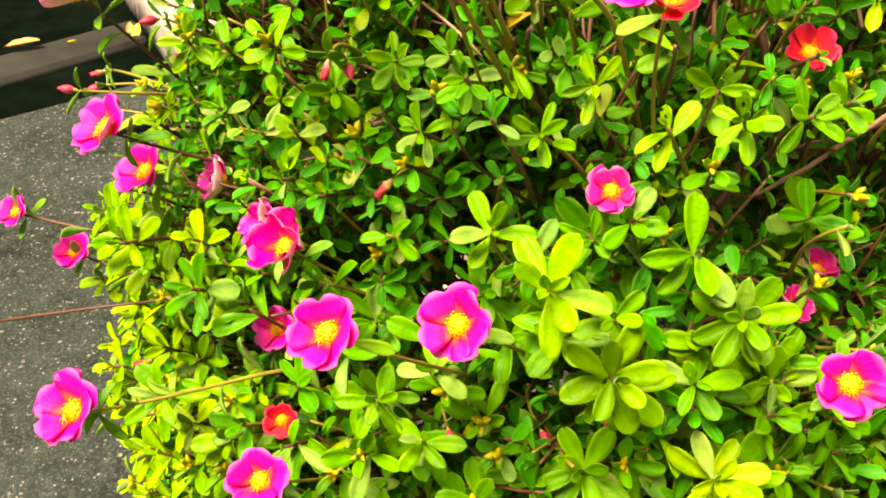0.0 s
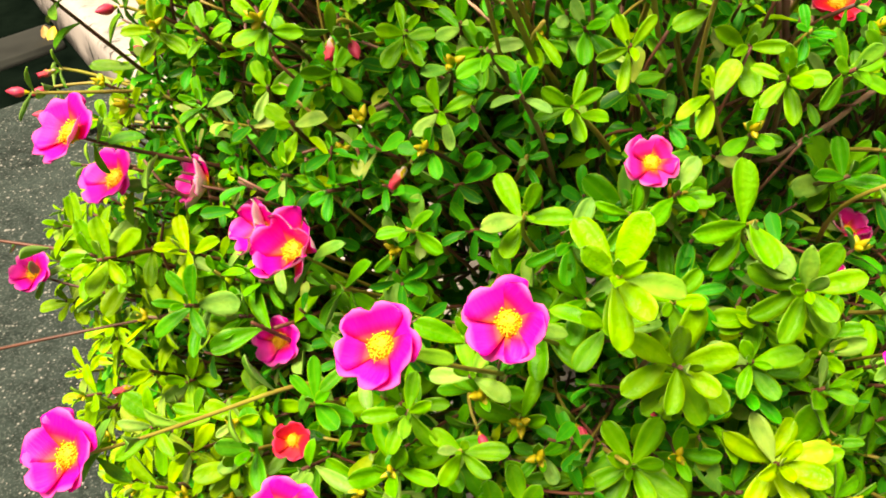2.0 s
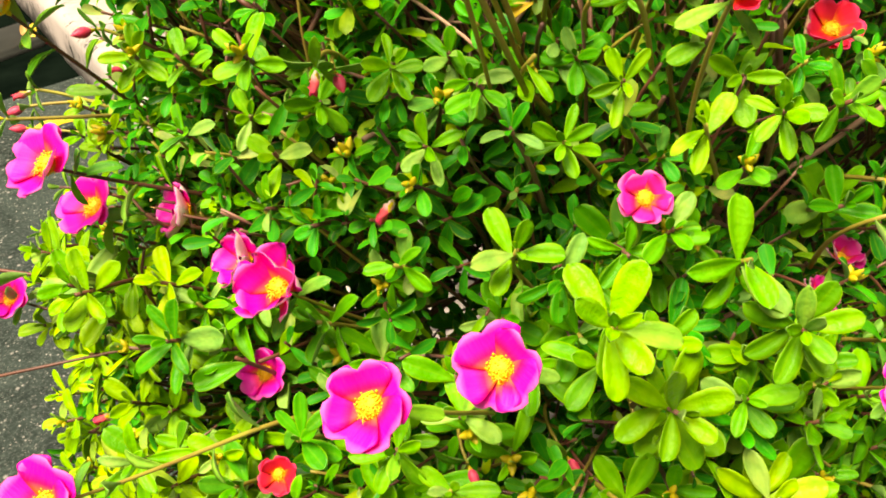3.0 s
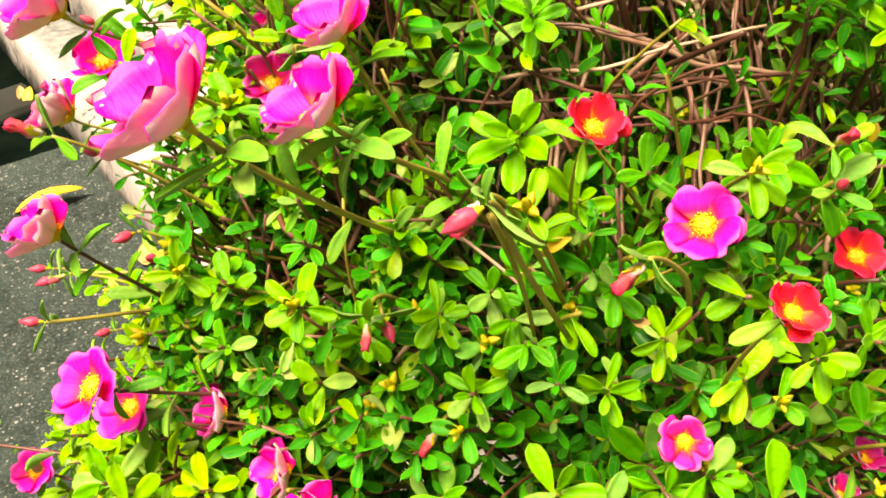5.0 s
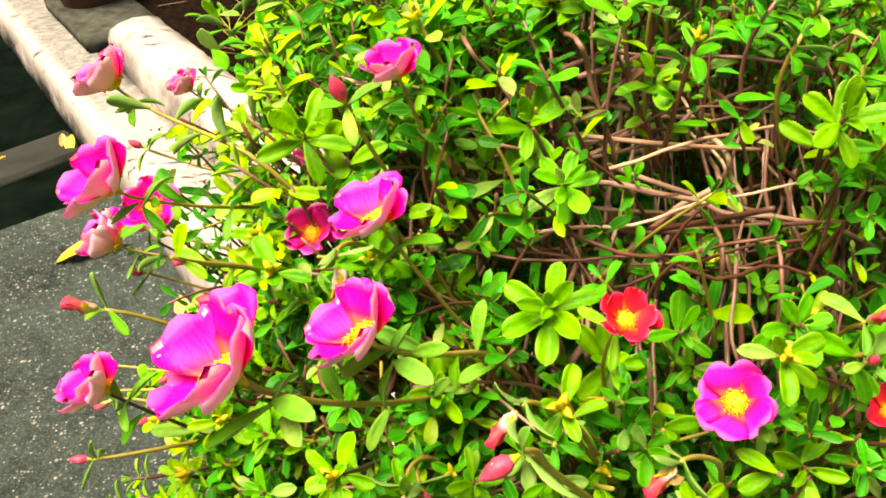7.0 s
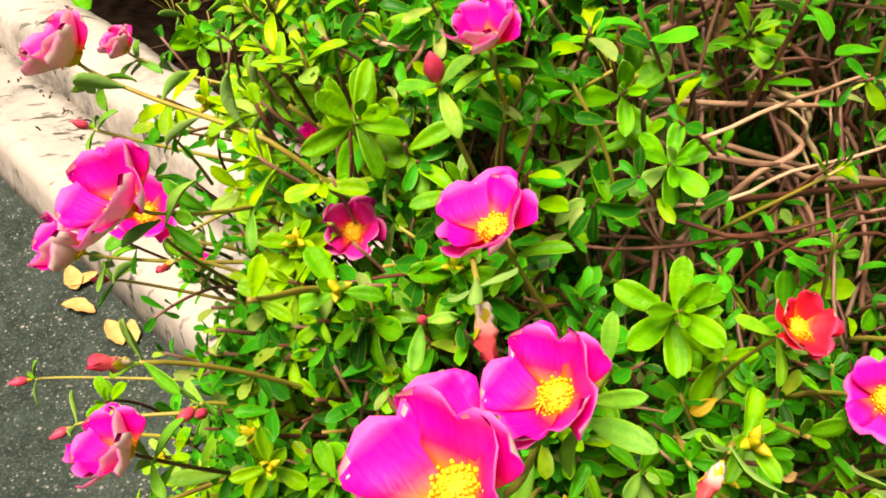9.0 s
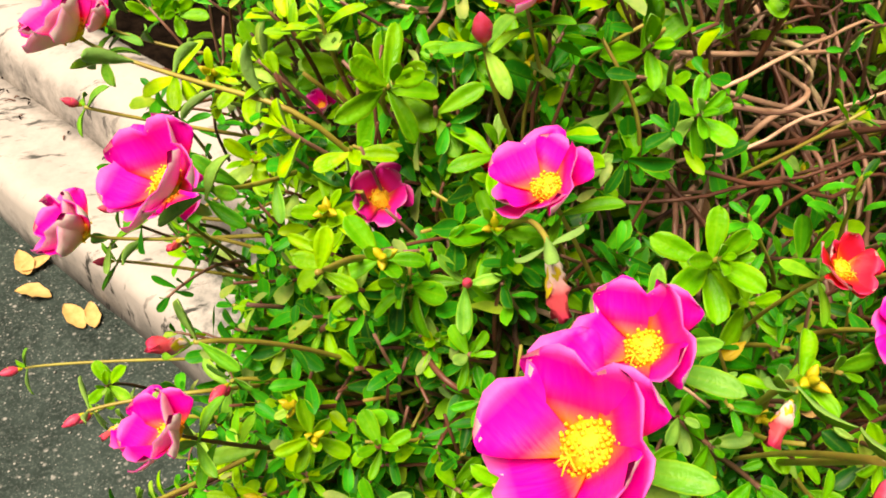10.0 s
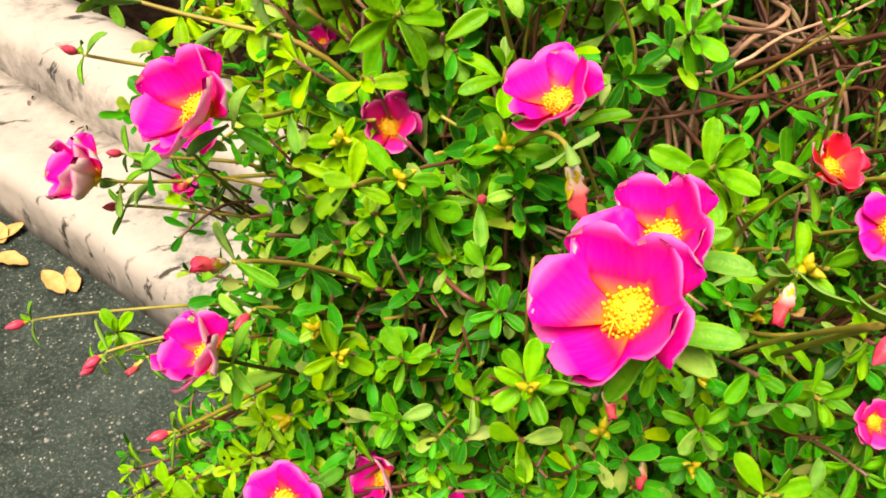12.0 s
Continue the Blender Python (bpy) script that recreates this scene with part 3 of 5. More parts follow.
def stamen_mesh(r):
    """A tuft of filaments with anthers over a yellow boss, and the star of the style; one unit across."""
    h = Heap()
    bm = bmesh.new()
    bmesh.ops.create_icosphere(bm, subdivisions=2, radius=0.46)
    bm.verts.ensure_lookup_table()
    verts = [Vector((v.co.x, v.co.y, v.co.z * 0.55 + 0.08)) * (1 + 0.16 * noise.noise(v.co * 11)) for v in bm.verts]
    h.add(verts, [tuple(v.index for v in f.verts) for f in bm.faces])
    bm.free()
    for i in range(150):
        az, op = i * 2.39996, radians(4 + 84 * (i / 150) ** 0.55)
        tip = Vector((math.cos(az) * math.sin(op), math.sin(az) * math.sin(op), math.cos(op) * 0.55)) * r.uniform(0.40, 0.60) + Vector((0, 0, 0.05))
        s = r.uniform(0.040, 0.070)
        v = [tip + Vector(c) * s for c in ((1, 0, 0), (-1, 0, 0), (0, 1, 0), (0, -1, 0), (0, 0, 1), (0, 0, -1))]
        h.add(v, [(0, 2, 4), (2, 1, 4), (1, 3, 4), (3, 0, 4), (2, 0, 5), (1, 2, 5), (3, 1, 5), (0, 3, 5)])
    for i in range(5):
        az = i * 1.2566
        a = Vector((0.30, 0, 0.46))
        d = Vector((0.5 + math.cos(az), math.sin(az), 0.10))
        v, f = tube([Vector((0, 0, 0.1)), a, a + d * 0.11 + Vector((0, 0, 0.04)), a + d * 0.22], [0.025, 0.025, 0.025, 0.015], 4)
        h.add(v, f)
    ob = h.make("stamen_tuft", [POLLEN])
    me = ob.data
    bpy.data.objects.remove(ob)
    return me


STAMENS = stamen_mesh(rng)


def calyx_geometry(size):
    """Cup under the petals, swelling from the stalk, with two pointed sepals."""
    prof = [(0.07, -0.62), (0.10, -0.5), (0.17, -0.36), (0.20, -0.22), (0.16, -0.08), (0.10, 0.0)]
    v, f = [], []
    n = 8
    for r_, z in prof:
        for k in range(n):
            a = 2 * math.pi * k / n
            v.append(Vector((r_ * math.cos(a), r_ * math.sin(a), z)) * size)
    for i in range(len(prof) - 1):
        for k in range(n):
            j = (k + 1) % n
            f.append((i * n + k, i * n + j, (i + 1) * n + j, (i + 1) * n + k))
    for s in (-1, 1):
        b = len(v)
        for t in range(5):
            w = 0.20 * math.sin(math.pi * (0.25 + 0.75 * t / 4)) * (1 if t < 4 else 0.1)
            z = -0.2 + 0.13 * t
            for k in (-1, 0, 1):
                v.append(Vector((k * w, s * (0.18 + 0.045 * t - 0.05 * abs(k)), z)) * size)
        for t in range(4):
            for k in range(2):
                a = b + t * 3 + k
                f.append((a, a + 1, a + 4, a + 3))
    return v, f


def stalk_path(at, axis, size, reach, r, to=None):
    base = at - axis * size * 0.58
    if to:
        to = Vector(to)
        far = (to - base).length
        into = (min(ROOTS, key=lambda p: (p - to).length) - to).normalized()
        way = bezier(base, base - axis * far * 0.12, base.lerp(to, 0.6) - axis * far * 0.06, to, 12)
        way += [to + into * 0.02, to + into * 0.05, to + into * 0.09]
        for _ in range(4):
            way = way[:2] + [(way[i - 1] + way[i] * 2 + way[i + 1]) / 4 for i in range(2, len(way) - 1)] + way[-1:]
        return way
    q = base - axis * reach * 0.35
    root = min(ROOTS, key=lambda p: (p - at).length)
    into = (root - at).normalized()
    end = base - axis * reach * 0.4 + into * reach * 0.75
    return [base.lerp(q, 0)] + bezier(base, q, end - into * reach * 0.3, end, 9)[1:]


def flower(x, y, z, wide, facing=(-0.15, -0.6, 0.78), colour="magenta", opening=62, petals=5, reach=0.09, leaves=3, young=True, end=None, gauge=0.75):
    """An open flower with its stalk and the leaves under it. wide: metres across."""
    axis = Vector(facing).normalized()
    at = Vector((x, y, z))
    size = 0.94 * wide / 2 / math.sin(radians(min(85, opening + 8)))
    keep_clear(at, wide * 0.5 + 0.002)
    names = {"magenta": "bright magenta purslane flower, yellow centre", "scarlet": "scarlet purslane flower, orange-yellow centre",
             "rose": "rose-red purslane flower, yellow centre"}
    ob = tagged(new("flower"), names[colour] + (", wide open" if opening > 55 else ", half open like a cup"), "flower", "flowers on the bush")
    sink = size * 0.55 * math.cos(radians(opening))
    ob.matrix_basis = Matrix.Translation(at - axis * sink) @ frame_of(axis, rng.uniform(0, 6.28))
    for i in range(petals):
        p = new("petal", rng.choice(PETALS[colour + " bowl" if opening < 58 else colour]))
        p.parent = ob
        s = size * rng.uniform(0.92, 1.06)
        lift = radians(90 - opening - (17 if opening < 58 else 0) + rng.uniform(-9, 9))
        p.matrix_basis = (Matrix.Rotation(2 * math.pi * i / petals + rng.uniform(-0.12, 0.12), 4, "Z") @ Matrix.Translation((0, size * 0.03, 0.004 * size * i)) @
                          Matrix.Rotation(lift, 4, "X") @ Matrix.Rotation(0.18 if opening < 58 else 0.11, 4, "Y") @ Matrix.Diagonal((s, s, s, 1)))
    st = new("stamen_tuft", STAMENS)
    st.parent = ob
    low_side = ob.matrix_basis.to_3x3().inverted() @ Vector((0.15, -0.4, -1.0))
    st.matrix_basis = Matrix.Rotation(math.atan2(low_side.y, low_side.x), 4, "Z") @ Matrix.Diagonal((size * 0.62, size * 0.62, size * 0.62, 1)) @ Matrix.Translation((0, 0, 0.08))
    v, f = calyx_geometry(wide * 0.20)
    mesh_object("calyx", v, f, CALYX, ob)
    inv = ob.matrix_basis.inverted()
    path = stalk_path(at - axis * (sink - wide * 0.10), axis, wide * 0.26, reach, rng, end)
    v, f = tube([inv @ p for p in path], [gauge * (0.0009 + 0.00006 * i) for i in range(len(path))], 6)
    mesh_object("stalk", v, f, STEM_YOUNG if young else STEM_RED, ob)
    turn = rng.uniform(0, 6.28)
    for i in range(6 if end else 0):
        j = 2 + 2 * i
        d = (path[j + 1] - path[j - 1]).normalized()
        s = rng.uniform(0.015, 0.023)
        lf_ = new("leaf", rng.choice(NARROW))
        lf_.parent, lf_.color = ob, shade_of(0.30, rng, 0.45)
        lf_.matrix_basis = inv @ Matrix.Translation(path[j]) @ frame_of(-d, turn + i * 2.5) @ Matrix.Rotation(radians(rng.uniform(10, 50)), 4, "X") @ Matrix.Diagonal((s, s, s, 1))
    for i in range(leaves):
        m = frame_of(Vector((0, 0, 1)), turn + i * 2.2) @ Matrix.Rotation(radians(rng.uniform(-35, 25)), 4, "X")
        s = rng.uniform(0.014, 0.020)
        lf_ = new("leaf", rng.choice(NARROW))
        lf_.parent, lf_.color = ob, shade_of(0.30, rng, 0.45)
        lf_.matrix_basis = Matrix.Translation((0, 0, -size * rng.uniform(0.55, 0.75))) @ m @ Matrix.Diagonal((s, s, s, 1))
    return ob


flower(0.025, 0.232, 0.649, 0.031, (-0.2, -0.62, 0.75), opening=66)
flower(-0.011, 0.193, 0.679, 0.027, (-0.3, -0.55, 0.8), opening=60)
flower(-0.079, 0.298, 0.575, 0.025, (-0.1, -0.65, 0.75), opening=60)
flower(-0.085, 0.320, 0.622, 0.027, (-0.6, -0.4, 0.7), opening=52)
flower(-0.059, 0.280, 0.644, 0.029, (-0.3, -0.5, 0.8), opening=46)
flower(0.080, 0.297, 0.668, 0.022, (-0.05, -0.65, 0.75), "rose", opening=64)
flower(-0.156, 0.324, 0.673, 0.034, (-0.38, -0.50, 0.78), opening=58, young=False, end=(-0.094, 0.363, 0.624))
flower(-0.157, 0.347, 0.634, 0.033, (-0.3, -0.55, 0.75), opening=60, young=False, end=(-0.085, 0.37, 0.605))
flower(-0.118, 0.348, 0.629, 0.024, (-0.8, -0.3, 0.5), opening=46)
flower(-0.241, 0.376, 0.552, 0.026, (-0.1, -0.5, 0.85), "magenta", opening=58, young=False, end=(-0.14, 0.36, 0.53))
flower(-0.136, 0.213, 0.603, 0.033, (-0.28, -0.55, 0.78), opening=60, end=(-0.06, 0.28, 0.57))
flower(-0.074, 0.270, 0.538, 0.020, (0.05, -0.6, 0.8), "scarlet", opening=62)
flower(-0.064, 0.218, 0.560, 0.029, (0.0, -0.55, 0.83), opening=60)
flower(0.176, 0.254, 0.611, 0.031, (-0.1, -0.65, 0.75), opening=66)
flower(0.165, 0.372, 0.696, 0.025, (0.0, -0.6, 0.8), "scarlet", opening=62)
flower(0.085, 0.336, 0.740, 0.031, (-0.25, -0.6, 0.75), opening=66)
flower(0.091, 0.268, 0.759, 0.017, (0.1, -0.5, 0.85), "scarlet", opening=56)
flower(0.043, 0.335, 0.782, 0.021, (0.25, -0.45, 0.85), "scarlet", opening=54)
flower(0.185, 0.344, 0.598, 0.018, (0.3, -0.2, 0.9), "rose", opening=50)
flower(0.177, 0.337, 0.578, 0.020, (0.5, -0.2, 0.8), "rose", opening=55)
flower(-0.042, 0.300, 0.809, 0.031, (-0.56, -0.07, 0.83), opening=55, end=(-0.003, 0.36, 0.745), gauge=0.85)
flower(-0.070, 0.267, 0.827, 0.036, (-0.60, -0.06, 0.80), opening=57, end=(-0.012, 0.412, 0.673), gauge=0.9)
flower(-0.045, 0.366, 0.806, 0.0315, (-0.44, -0.02, 0.90), opening=56)
flower(-0.086, 0.428, 0.756, 0.024, (0.05, -0.62, 0.78), "rose", opening=50)
flower(-0.039, 0.415, 0.841, 0.024, (-0.25, -0.10, 0.95), opening=48)
flower(-0.155, 0.390, 0.808, 0.034, (-0.55, -0.25, 0.78), opening=50, end=(-0.092, 0.51, 0.72))
flower(-0.165, 0.442, 0.763, 0.026, (0.1, -0.5, 0.85), opening=50)
flower(-0.219, 0.486, 0.715, 0.030, (-0.62, -0.18, 0.77), opening=38, end=(-0.12, 0.50, 0.68))
flower(-0.214, 0.634, 0.740, 0.020, (-0.4, -0.2, 0.85), "rose", opening=34, end=(-0.10, 0.60, 0.71))
flower(-0.194, 0.493, 0.808, 0.028, (-0.50, -0.05, 0.85), "rose", opening=38, end=(-0.107, 0.44, 0.79))
flower(-0.172, 0.361, 0.726, 0.028, (-0.50, -0.18, 0.85), opening=44, young=False, end=(-0.133, 0.40, 0.64))
flower(-0.191, 0.585, 0.614, 0.018, (0.2, -0.5, 0.8), opening=50)
flower(-0.102, 0.497, 0.756, 0.013, (-0.2, -0.3, 0.9), opening=40)
flower(-0.038, 0.469, 0.735, 0.014, (0.2, -0.4, 0.9), "scarlet", opening=40)
flower(-0.262, 0.367, 0.587, 0.022, (-0.2, -0.6, 0.75), opening=58, young=False, end=(-0.15, 0.36, 0.57))


# ---- buds and spent flowers ----
BUD_PINK = plain_material("bud_pink_red", (0.72, 0.03, 0.06), (0.80, 0.10, 0.22), 300.0, 0.5, 0.2, 0.0004, 0.2)
SPENT = petal_material("petal_spent", (0.78, 0.10, 0.12), (0.85, 0.50, 0.46), (0.85, 0.76, 0.62), (0.75, 0.04, 0.12))


def crumple(length, thick, r):
    """A twisted, collapsed cone of petals, one piece."""
    v, f = [], []
    n, rows = 10, 8
    for i in range(rows + 1):
        t = i / rows
        rad = thick * (0.50 + 0.45 * math.sin(math.pi * min(1, t * 0.9 + 0.1)) + 0.35 * t * t)
        for k in range(n):
            a = 2 * math.pi * k / n + 1.4 * t
            w = rad * (1 + 0.42 * math.sin(3 * a + 6 * t) + 0.2 * math.sin(5 * a - 9 * t) + r.uniform(-0.14, 0.14))
            v.append((w * math.cos(a), t * length + r.uniform(-0.09, 0.07) * length * t, w * math.sin(a)))
    for i in range(rows):
        for k in range(n):
            j = (k + 1) % n
            f.append((i * n + k, (i + 1) * n + k, (i + 1) * n + j, i * n + j))
    f.append(tuple(range(n)))
    f.append(tuple(rows * n + k for k in range(n))[::-1])
    return v, f


def bud(x, y, z, facing=(-0.3, -0.5, 0.8), length=0.011, spent=False, leaves=3, reach=0.07, end=None):
    """A closed bud, or a spent flower that hangs crumpled, on its stalk."""
    axis = Vector(facing).normalized()
    at = Vector((x, y, z))
    keep_clear(at, 0.007)
    if spent:
        ob = tagged(new("spent_flower"), "crumpled spent purslane flower, white and red", "flower", "spent flowers")
    else:
        ob = tagged(new("flower_bud"), "closed pink-red purslane bud in yellow-green sepals", "bud", "buds on the bush")
    ob.matrix_basis = Matrix.Translation(at) @ frame_of(axis, rng.uniform(0, 6.28))
    if spent:
        v, f = crumple(1.0, 0.15, rng)
        p = mesh_object("petal_cone", v, f, SPENT, ob)
        p.matrix_basis = Matrix.Rotation(math.pi / 2, 4, "X") @ Matrix.Diagonal((length, length, length, 1)) @ Matrix.Translation((0, -0.35, 0))
    else:
        v, f = pod(Vector((0, 0, -length * 0.3)), Vector((0, 0, 1)), length, length * 0.27, 8)
        mesh_object("petal_cone", v, f, BUD_PINK, ob)
    v, f = calyx_geometry(length * (0.66 if spent else 0.75))
    mesh_object("calyx", v, f, CALYX, ob)
    inv = ob.matrix_basis.inverted()
    path = stalk_path(at, axis, length, reach, rng, end)
    v, f = tube([inv @ p for p in path], [0.0008 + 0.00003 * i for i in range(len(path))], 6)
    mesh_object("stalk", v, f, STEM_YOUNG, ob)
    turn = rng.uniform(0, 6.28)
    for i in range(leaves):
        m = frame_of(Vector((0, 0, 1)), turn + i * 2.2) @ Matrix.Rotation(radians(rng.uniform(-25, 30)), 4, "X")
        s = rng.uniform(0.012, 0.019)
        lf_ = new("leaf", rng.choice(NARROW))
        lf_.parent, lf_.color = ob, shade_of(0.30, rng, 0.45)
        lf_.matrix_basis = Matrix.Translation((0, 0, -length * rng.uniform(0.5, 0.8))) @ m @ Matrix.Diagonal((s, s, s, 1))
    return ob


bud(-0.309, 0.552, 0.554, (-0.9, -0.3, 0.2), 0.012, end=(-0.20, 0.55, 0.54))
bud(-0.157, 0.354, 0.774, (-0.6, -0.4, 0.5), 0.013, spent=True)
bud(-0.217, 0.550, 0.738, (-0.7, -0.2, 0.6), 0.009, end=(-0.12, 0.55, 0.70))
bud(-0.214, 0.499, 0.680, (-0.8, -0.3, 0.4), 0.009, end=(-0.12, 0.50, 0.64))
bud(-0.291, 0.570, 0.474, (-0.6, -0.6, 0.3), 0.013)
bud(-0.162, 0.425, 0.660, (-0.2, -0.7, 0.6), 0.010)
bud(-0.065, 0.374, 0.759, (0.0, -0.6, 0.8), 0.007)
bud(-0.016, 0.307, 0.658, (-0.4, -0.7, -0.2), 0.011, spent=True, reach=0.04)
bud(0.000, 0.258, 0.800, (-0.7, -0.3, -0.3), 0.0105, end=(0.012, 0.278, 0.775))
bud(-0.052, 0.330, 0.801, (0.1, -0.5, -0.8), 0.016, spent=True, end=(-0.040, 0.42, 0.735))
bud(0.001, 0.293, 0.776, (-0.5, -0.5, -0.3), 0.013, spent=True, end=(0.025, 0.325, 0.735))
bud(-0.057, 0.394, 0.840, (-0.2, -0.3, 0.9), 0.012)
bud(-0.037, 0.311, 0.712, (0.0, -0.7, -0.3), 0.010, spent=True, reach=0.04)
bud(-0.030, 0.318, 0.708, (0.3, -0.7, -0.3), 0.009, reach=0.04)
bud(0.050, 0.290, 0.755, (-0.6, -0.5, -0.2), 0.013, spent=True, end=(0.078, 0.318, 0.728))
bud(0.138, 0.352, 0.745, (0.0, -0.6, 0.8), 0.008)
bud(0.014, 0.262, 0.548, (0.3, -0.6, -0.3), 0.009)
bud(0.058, 0.272, 0.541, (0.4, -0.6, -0.2), 0.009)
bud(-0.182, 0.328, 0.508, (-0.6, -0.5, 0.1), 0.011, spent=True, end=(-0.14, 0.34, 0.49))
bud(-0.199, 0.370, 0.667, (-0.9, -0.2, 0.2), 0.009, end=(-0.14, 0.40, 0.65))
bud(-0.069, 0.418, 0.729, (-0.2, -0.6, 0.6), 0.008)
bud(0.136, 0.356, 0.762, (0.1, -0.6, 0.7), 0.012, spent=True)
bud(-0.204, 0.500, 0.711, (-0.7, -0.3, 0.5), 0.008, end=(-0.14, 0.50, 0.69))
bud(-0.174, 0.478, 0.704, (-0.5, -0.6, 0.1), 0.010, spent=True, end=(-0.13, 0.48, 0.685))
bud(-0.158, 0.398, 0.694, (-0.5, -0.6, 0.1), 0.010, end=(-0.12, 0.41, 0.67))
bud(-0.239, 0.450, 0.626, (-0.8, -0.4, -0.1), 0.010, end=(-0.17, 0.45, 0.63))
bud(-0.212, 0.420, 0.652, (-0.6, -0.5, 0.0), 0.009, spent=True, end=(-0.16, 0.43, 0.63))
bud(-0.062, 0.385, 0.748, (0.0, -0.6, 0.7), 0.006)
bud(0.085, 0.268, 0.564, (0.2, -0.7, -0.4), 0.009, spent=True)

SPOTS_A, AHEAD_A, ROOM_A = np.array(SPOTS), np.array(AHEAD), np.array(ROOM)
BLOOMS, WAITING = len(SPOTS), []

# ---- leafy shoots and stems ----
# the shoots that stand out, one by one
sprig_at(0.058, 0.221, 0.678, length=0.0215, whorl=10, below=2, lime=0.40, hero=True)
sprig_at(0.033, 0.284, 0.655, length=0.019, whorl=7, below=2, lime=0.45, hero=True)
sprig_at(0.115, 0.276, 0.655, length=0.0252, whorl=10, below=2, lime=0.36, hero=True)
sprig_at(0.132, 0.258, 0.637, length=0.0235, whorl=11, below=2, lime=0.42, hero=True)
sprig_at(0.084, 0.227, 0.631, length=0.0224, whorl=10, below=2, lime=0.38, hero=True)
sprig_at(0.131, 0.236, 0.566, length=0.0246, whorl=11, below=2, lime=0.80, hero=True)
sprig_at(0.006, 0.236, 0.575, length=0.018, whorl=8, below=2, lime=0.38, hero=True)
sprig_at(-0.015, 0.246, 0.585, length=0.018, whorl=8, below=2, lime=0.38, hero=True)
sprig_at(0.076, 0.243, 0.554, length=0.0235, whorl=10, below=2, lime=0.45, hero=True)
sprig_at(0.119, 0.258, 0.601, length=0.019, whorl=8, below=2, lime=0.36, hero=True)
sprig_at(-0.158, 0.362, 0.570, length=0.021, whorl=11, below=2, lime=0.75, hero=True)
sprig_at(-0.150, 0.300, 0.622, length=0.02, whorl=8, below=2, lime=0.75, hero=True)
sprig_at(0.058, 0.348, 0.699, length=0.016, whorl=8, below=2, lime=0.18, hero=True)
sprig_at(0.171, 0.331, 0.636, length=0.018, whorl=9, below=2, lime=0.14, hero=True)
sprig_at(0.083, 0.249, 0.641, length=0.017, whorl=7, below=2, lime=0.25, hero=True)
sprig_at(0.122, 0.375, 0.639, length=0.015, whorl=8, below=2, lime=0.12, hero=True)
sprig_at(0.040, 0.338, 0.700, length=0.013, whorl=6, below=2, lime=0.20, hero=True, bud=True)
sprig_at(0.121, 0.314, 0.670, length=0.014, whorl=6, below=2, lime=0.20, hero=True, bud=True)
sprig_at(0.017, 0.330, 0.700, length=0.016, whorl=6, below=2, lime=0.34, hero=True)
sprig_at(0.124, 0.346, 0.690, length=0.019, whorl=6, below=2, lime=0.34, hero=True)
sprig_at(-0.073, 0.343, 0.680, length=0.014, whorl=7, below=2, lime=0.25, hero=True)
sprig_at(-0.061, 0.324, 0.674, length=0.017, whorl=5, below=2, lime=0.40, hero=True)
sprig_at(0.011, 0.245, 0.608, length=0.018, whorl=7, below=2, lime=0.30, hero=True)
sprig_at(0.038, 0.248, 0.554, length=0.014, whorl=7, below=2, lime=0.25, hero=True, bud=True)
sprig_at(0.091, 0.276, 0.527, length=0.018, whorl=8, below=2, lime=0.18, hero=True)
sprig_at(-0.139, 0.313, 0.529, length=0.018, whorl=8, below=2, lime=0.60, hero=True)
sprig_at(-0.059, 0.388, 0.668, length=0.015, whorl=8, below=2, lime=0.20, hero=True)
sprig_at(0.009, 0.341, 0.706, length=0.014, whorl=7, below=2, lime=0.28, hero=True)
sprig_at(0.116, 0.366, 0.751, length=0.018, whorl=8, below=2, lime=0.25, hero=True)
sprig_at(0.099, 0.336, 0.763, length=0.018, whorl=7, below=2, lime=0.42, hero=True, bud=True)
sprig_at(0.085, 0.392, 0.704, length=0.012, whorl=7, below=2, lime=0.14, hero=True)
sprig_at(-0.020, 0.415, 0.732, length=0.014, whorl=8, below=2, lime=0.22, hero=True)
sprig_at(-0.123, 0.423, 0.671, length=0.016, whorl=8, below=2, lime=0.35, hero=True)
sprig_at(0.129, 0.403, 0.820, length=0.02, whorl=9, below=2, lime=0.28, hero=True)
sprig_at(-0.093, 0.506, 0.770, length=0.018, whorl=8, below=2, lime=0.48, hero=True)
sprig_at(-0.176, 0.669, 0.721, length=0.021, whorl=10, below=2, lime=0.42, hero=True)
sprig_at(0.052, 0.358, 0.702, length=0.018, whorl=7, below=2, lime=0.16, hero=True)
sprig_at(0.019, 0.307, 0.769, length=0.015, whorl=5, below=2, lime=0.40, hero=True, bud=True)
sprig_at(-0.124, 0.549, 0.756, length=0.021, whorl=11, below=2, lime=0.42, hero=True)
sprig_at(-0.096, 0.425, 0.783, length=0.016, whorl=5, below=2, lime=0.62, hero=True)
sprig_at(0.071, 0.438, 0.721, length=0.011, whorl=9, below=2, lime=0.14, hero=True)
sprig_at(0.123, 0.430, 0.718, length=0.012, whorl=8, below=2, lime=0.14, hero=True)
sprig_at(0.101, 0.434, 0.732, length=0.01, whorl=8, below=2, lime=0.18, hero=True, bud=True)
sprig_at(-0.050, 0.398, 0.699, length=0.016, whorl=7, below=2, lime=0.34, hero=True)
sprig_at(-0.092, 0.381, 0.770, length=0.017, whorl=7, below=2, lime=0.38, hero=True, bud=True)
sprig_at(-0.073, 0.395, 0.639, length=0.013, whorl=8, below=2, lime=0.10, hero=True)
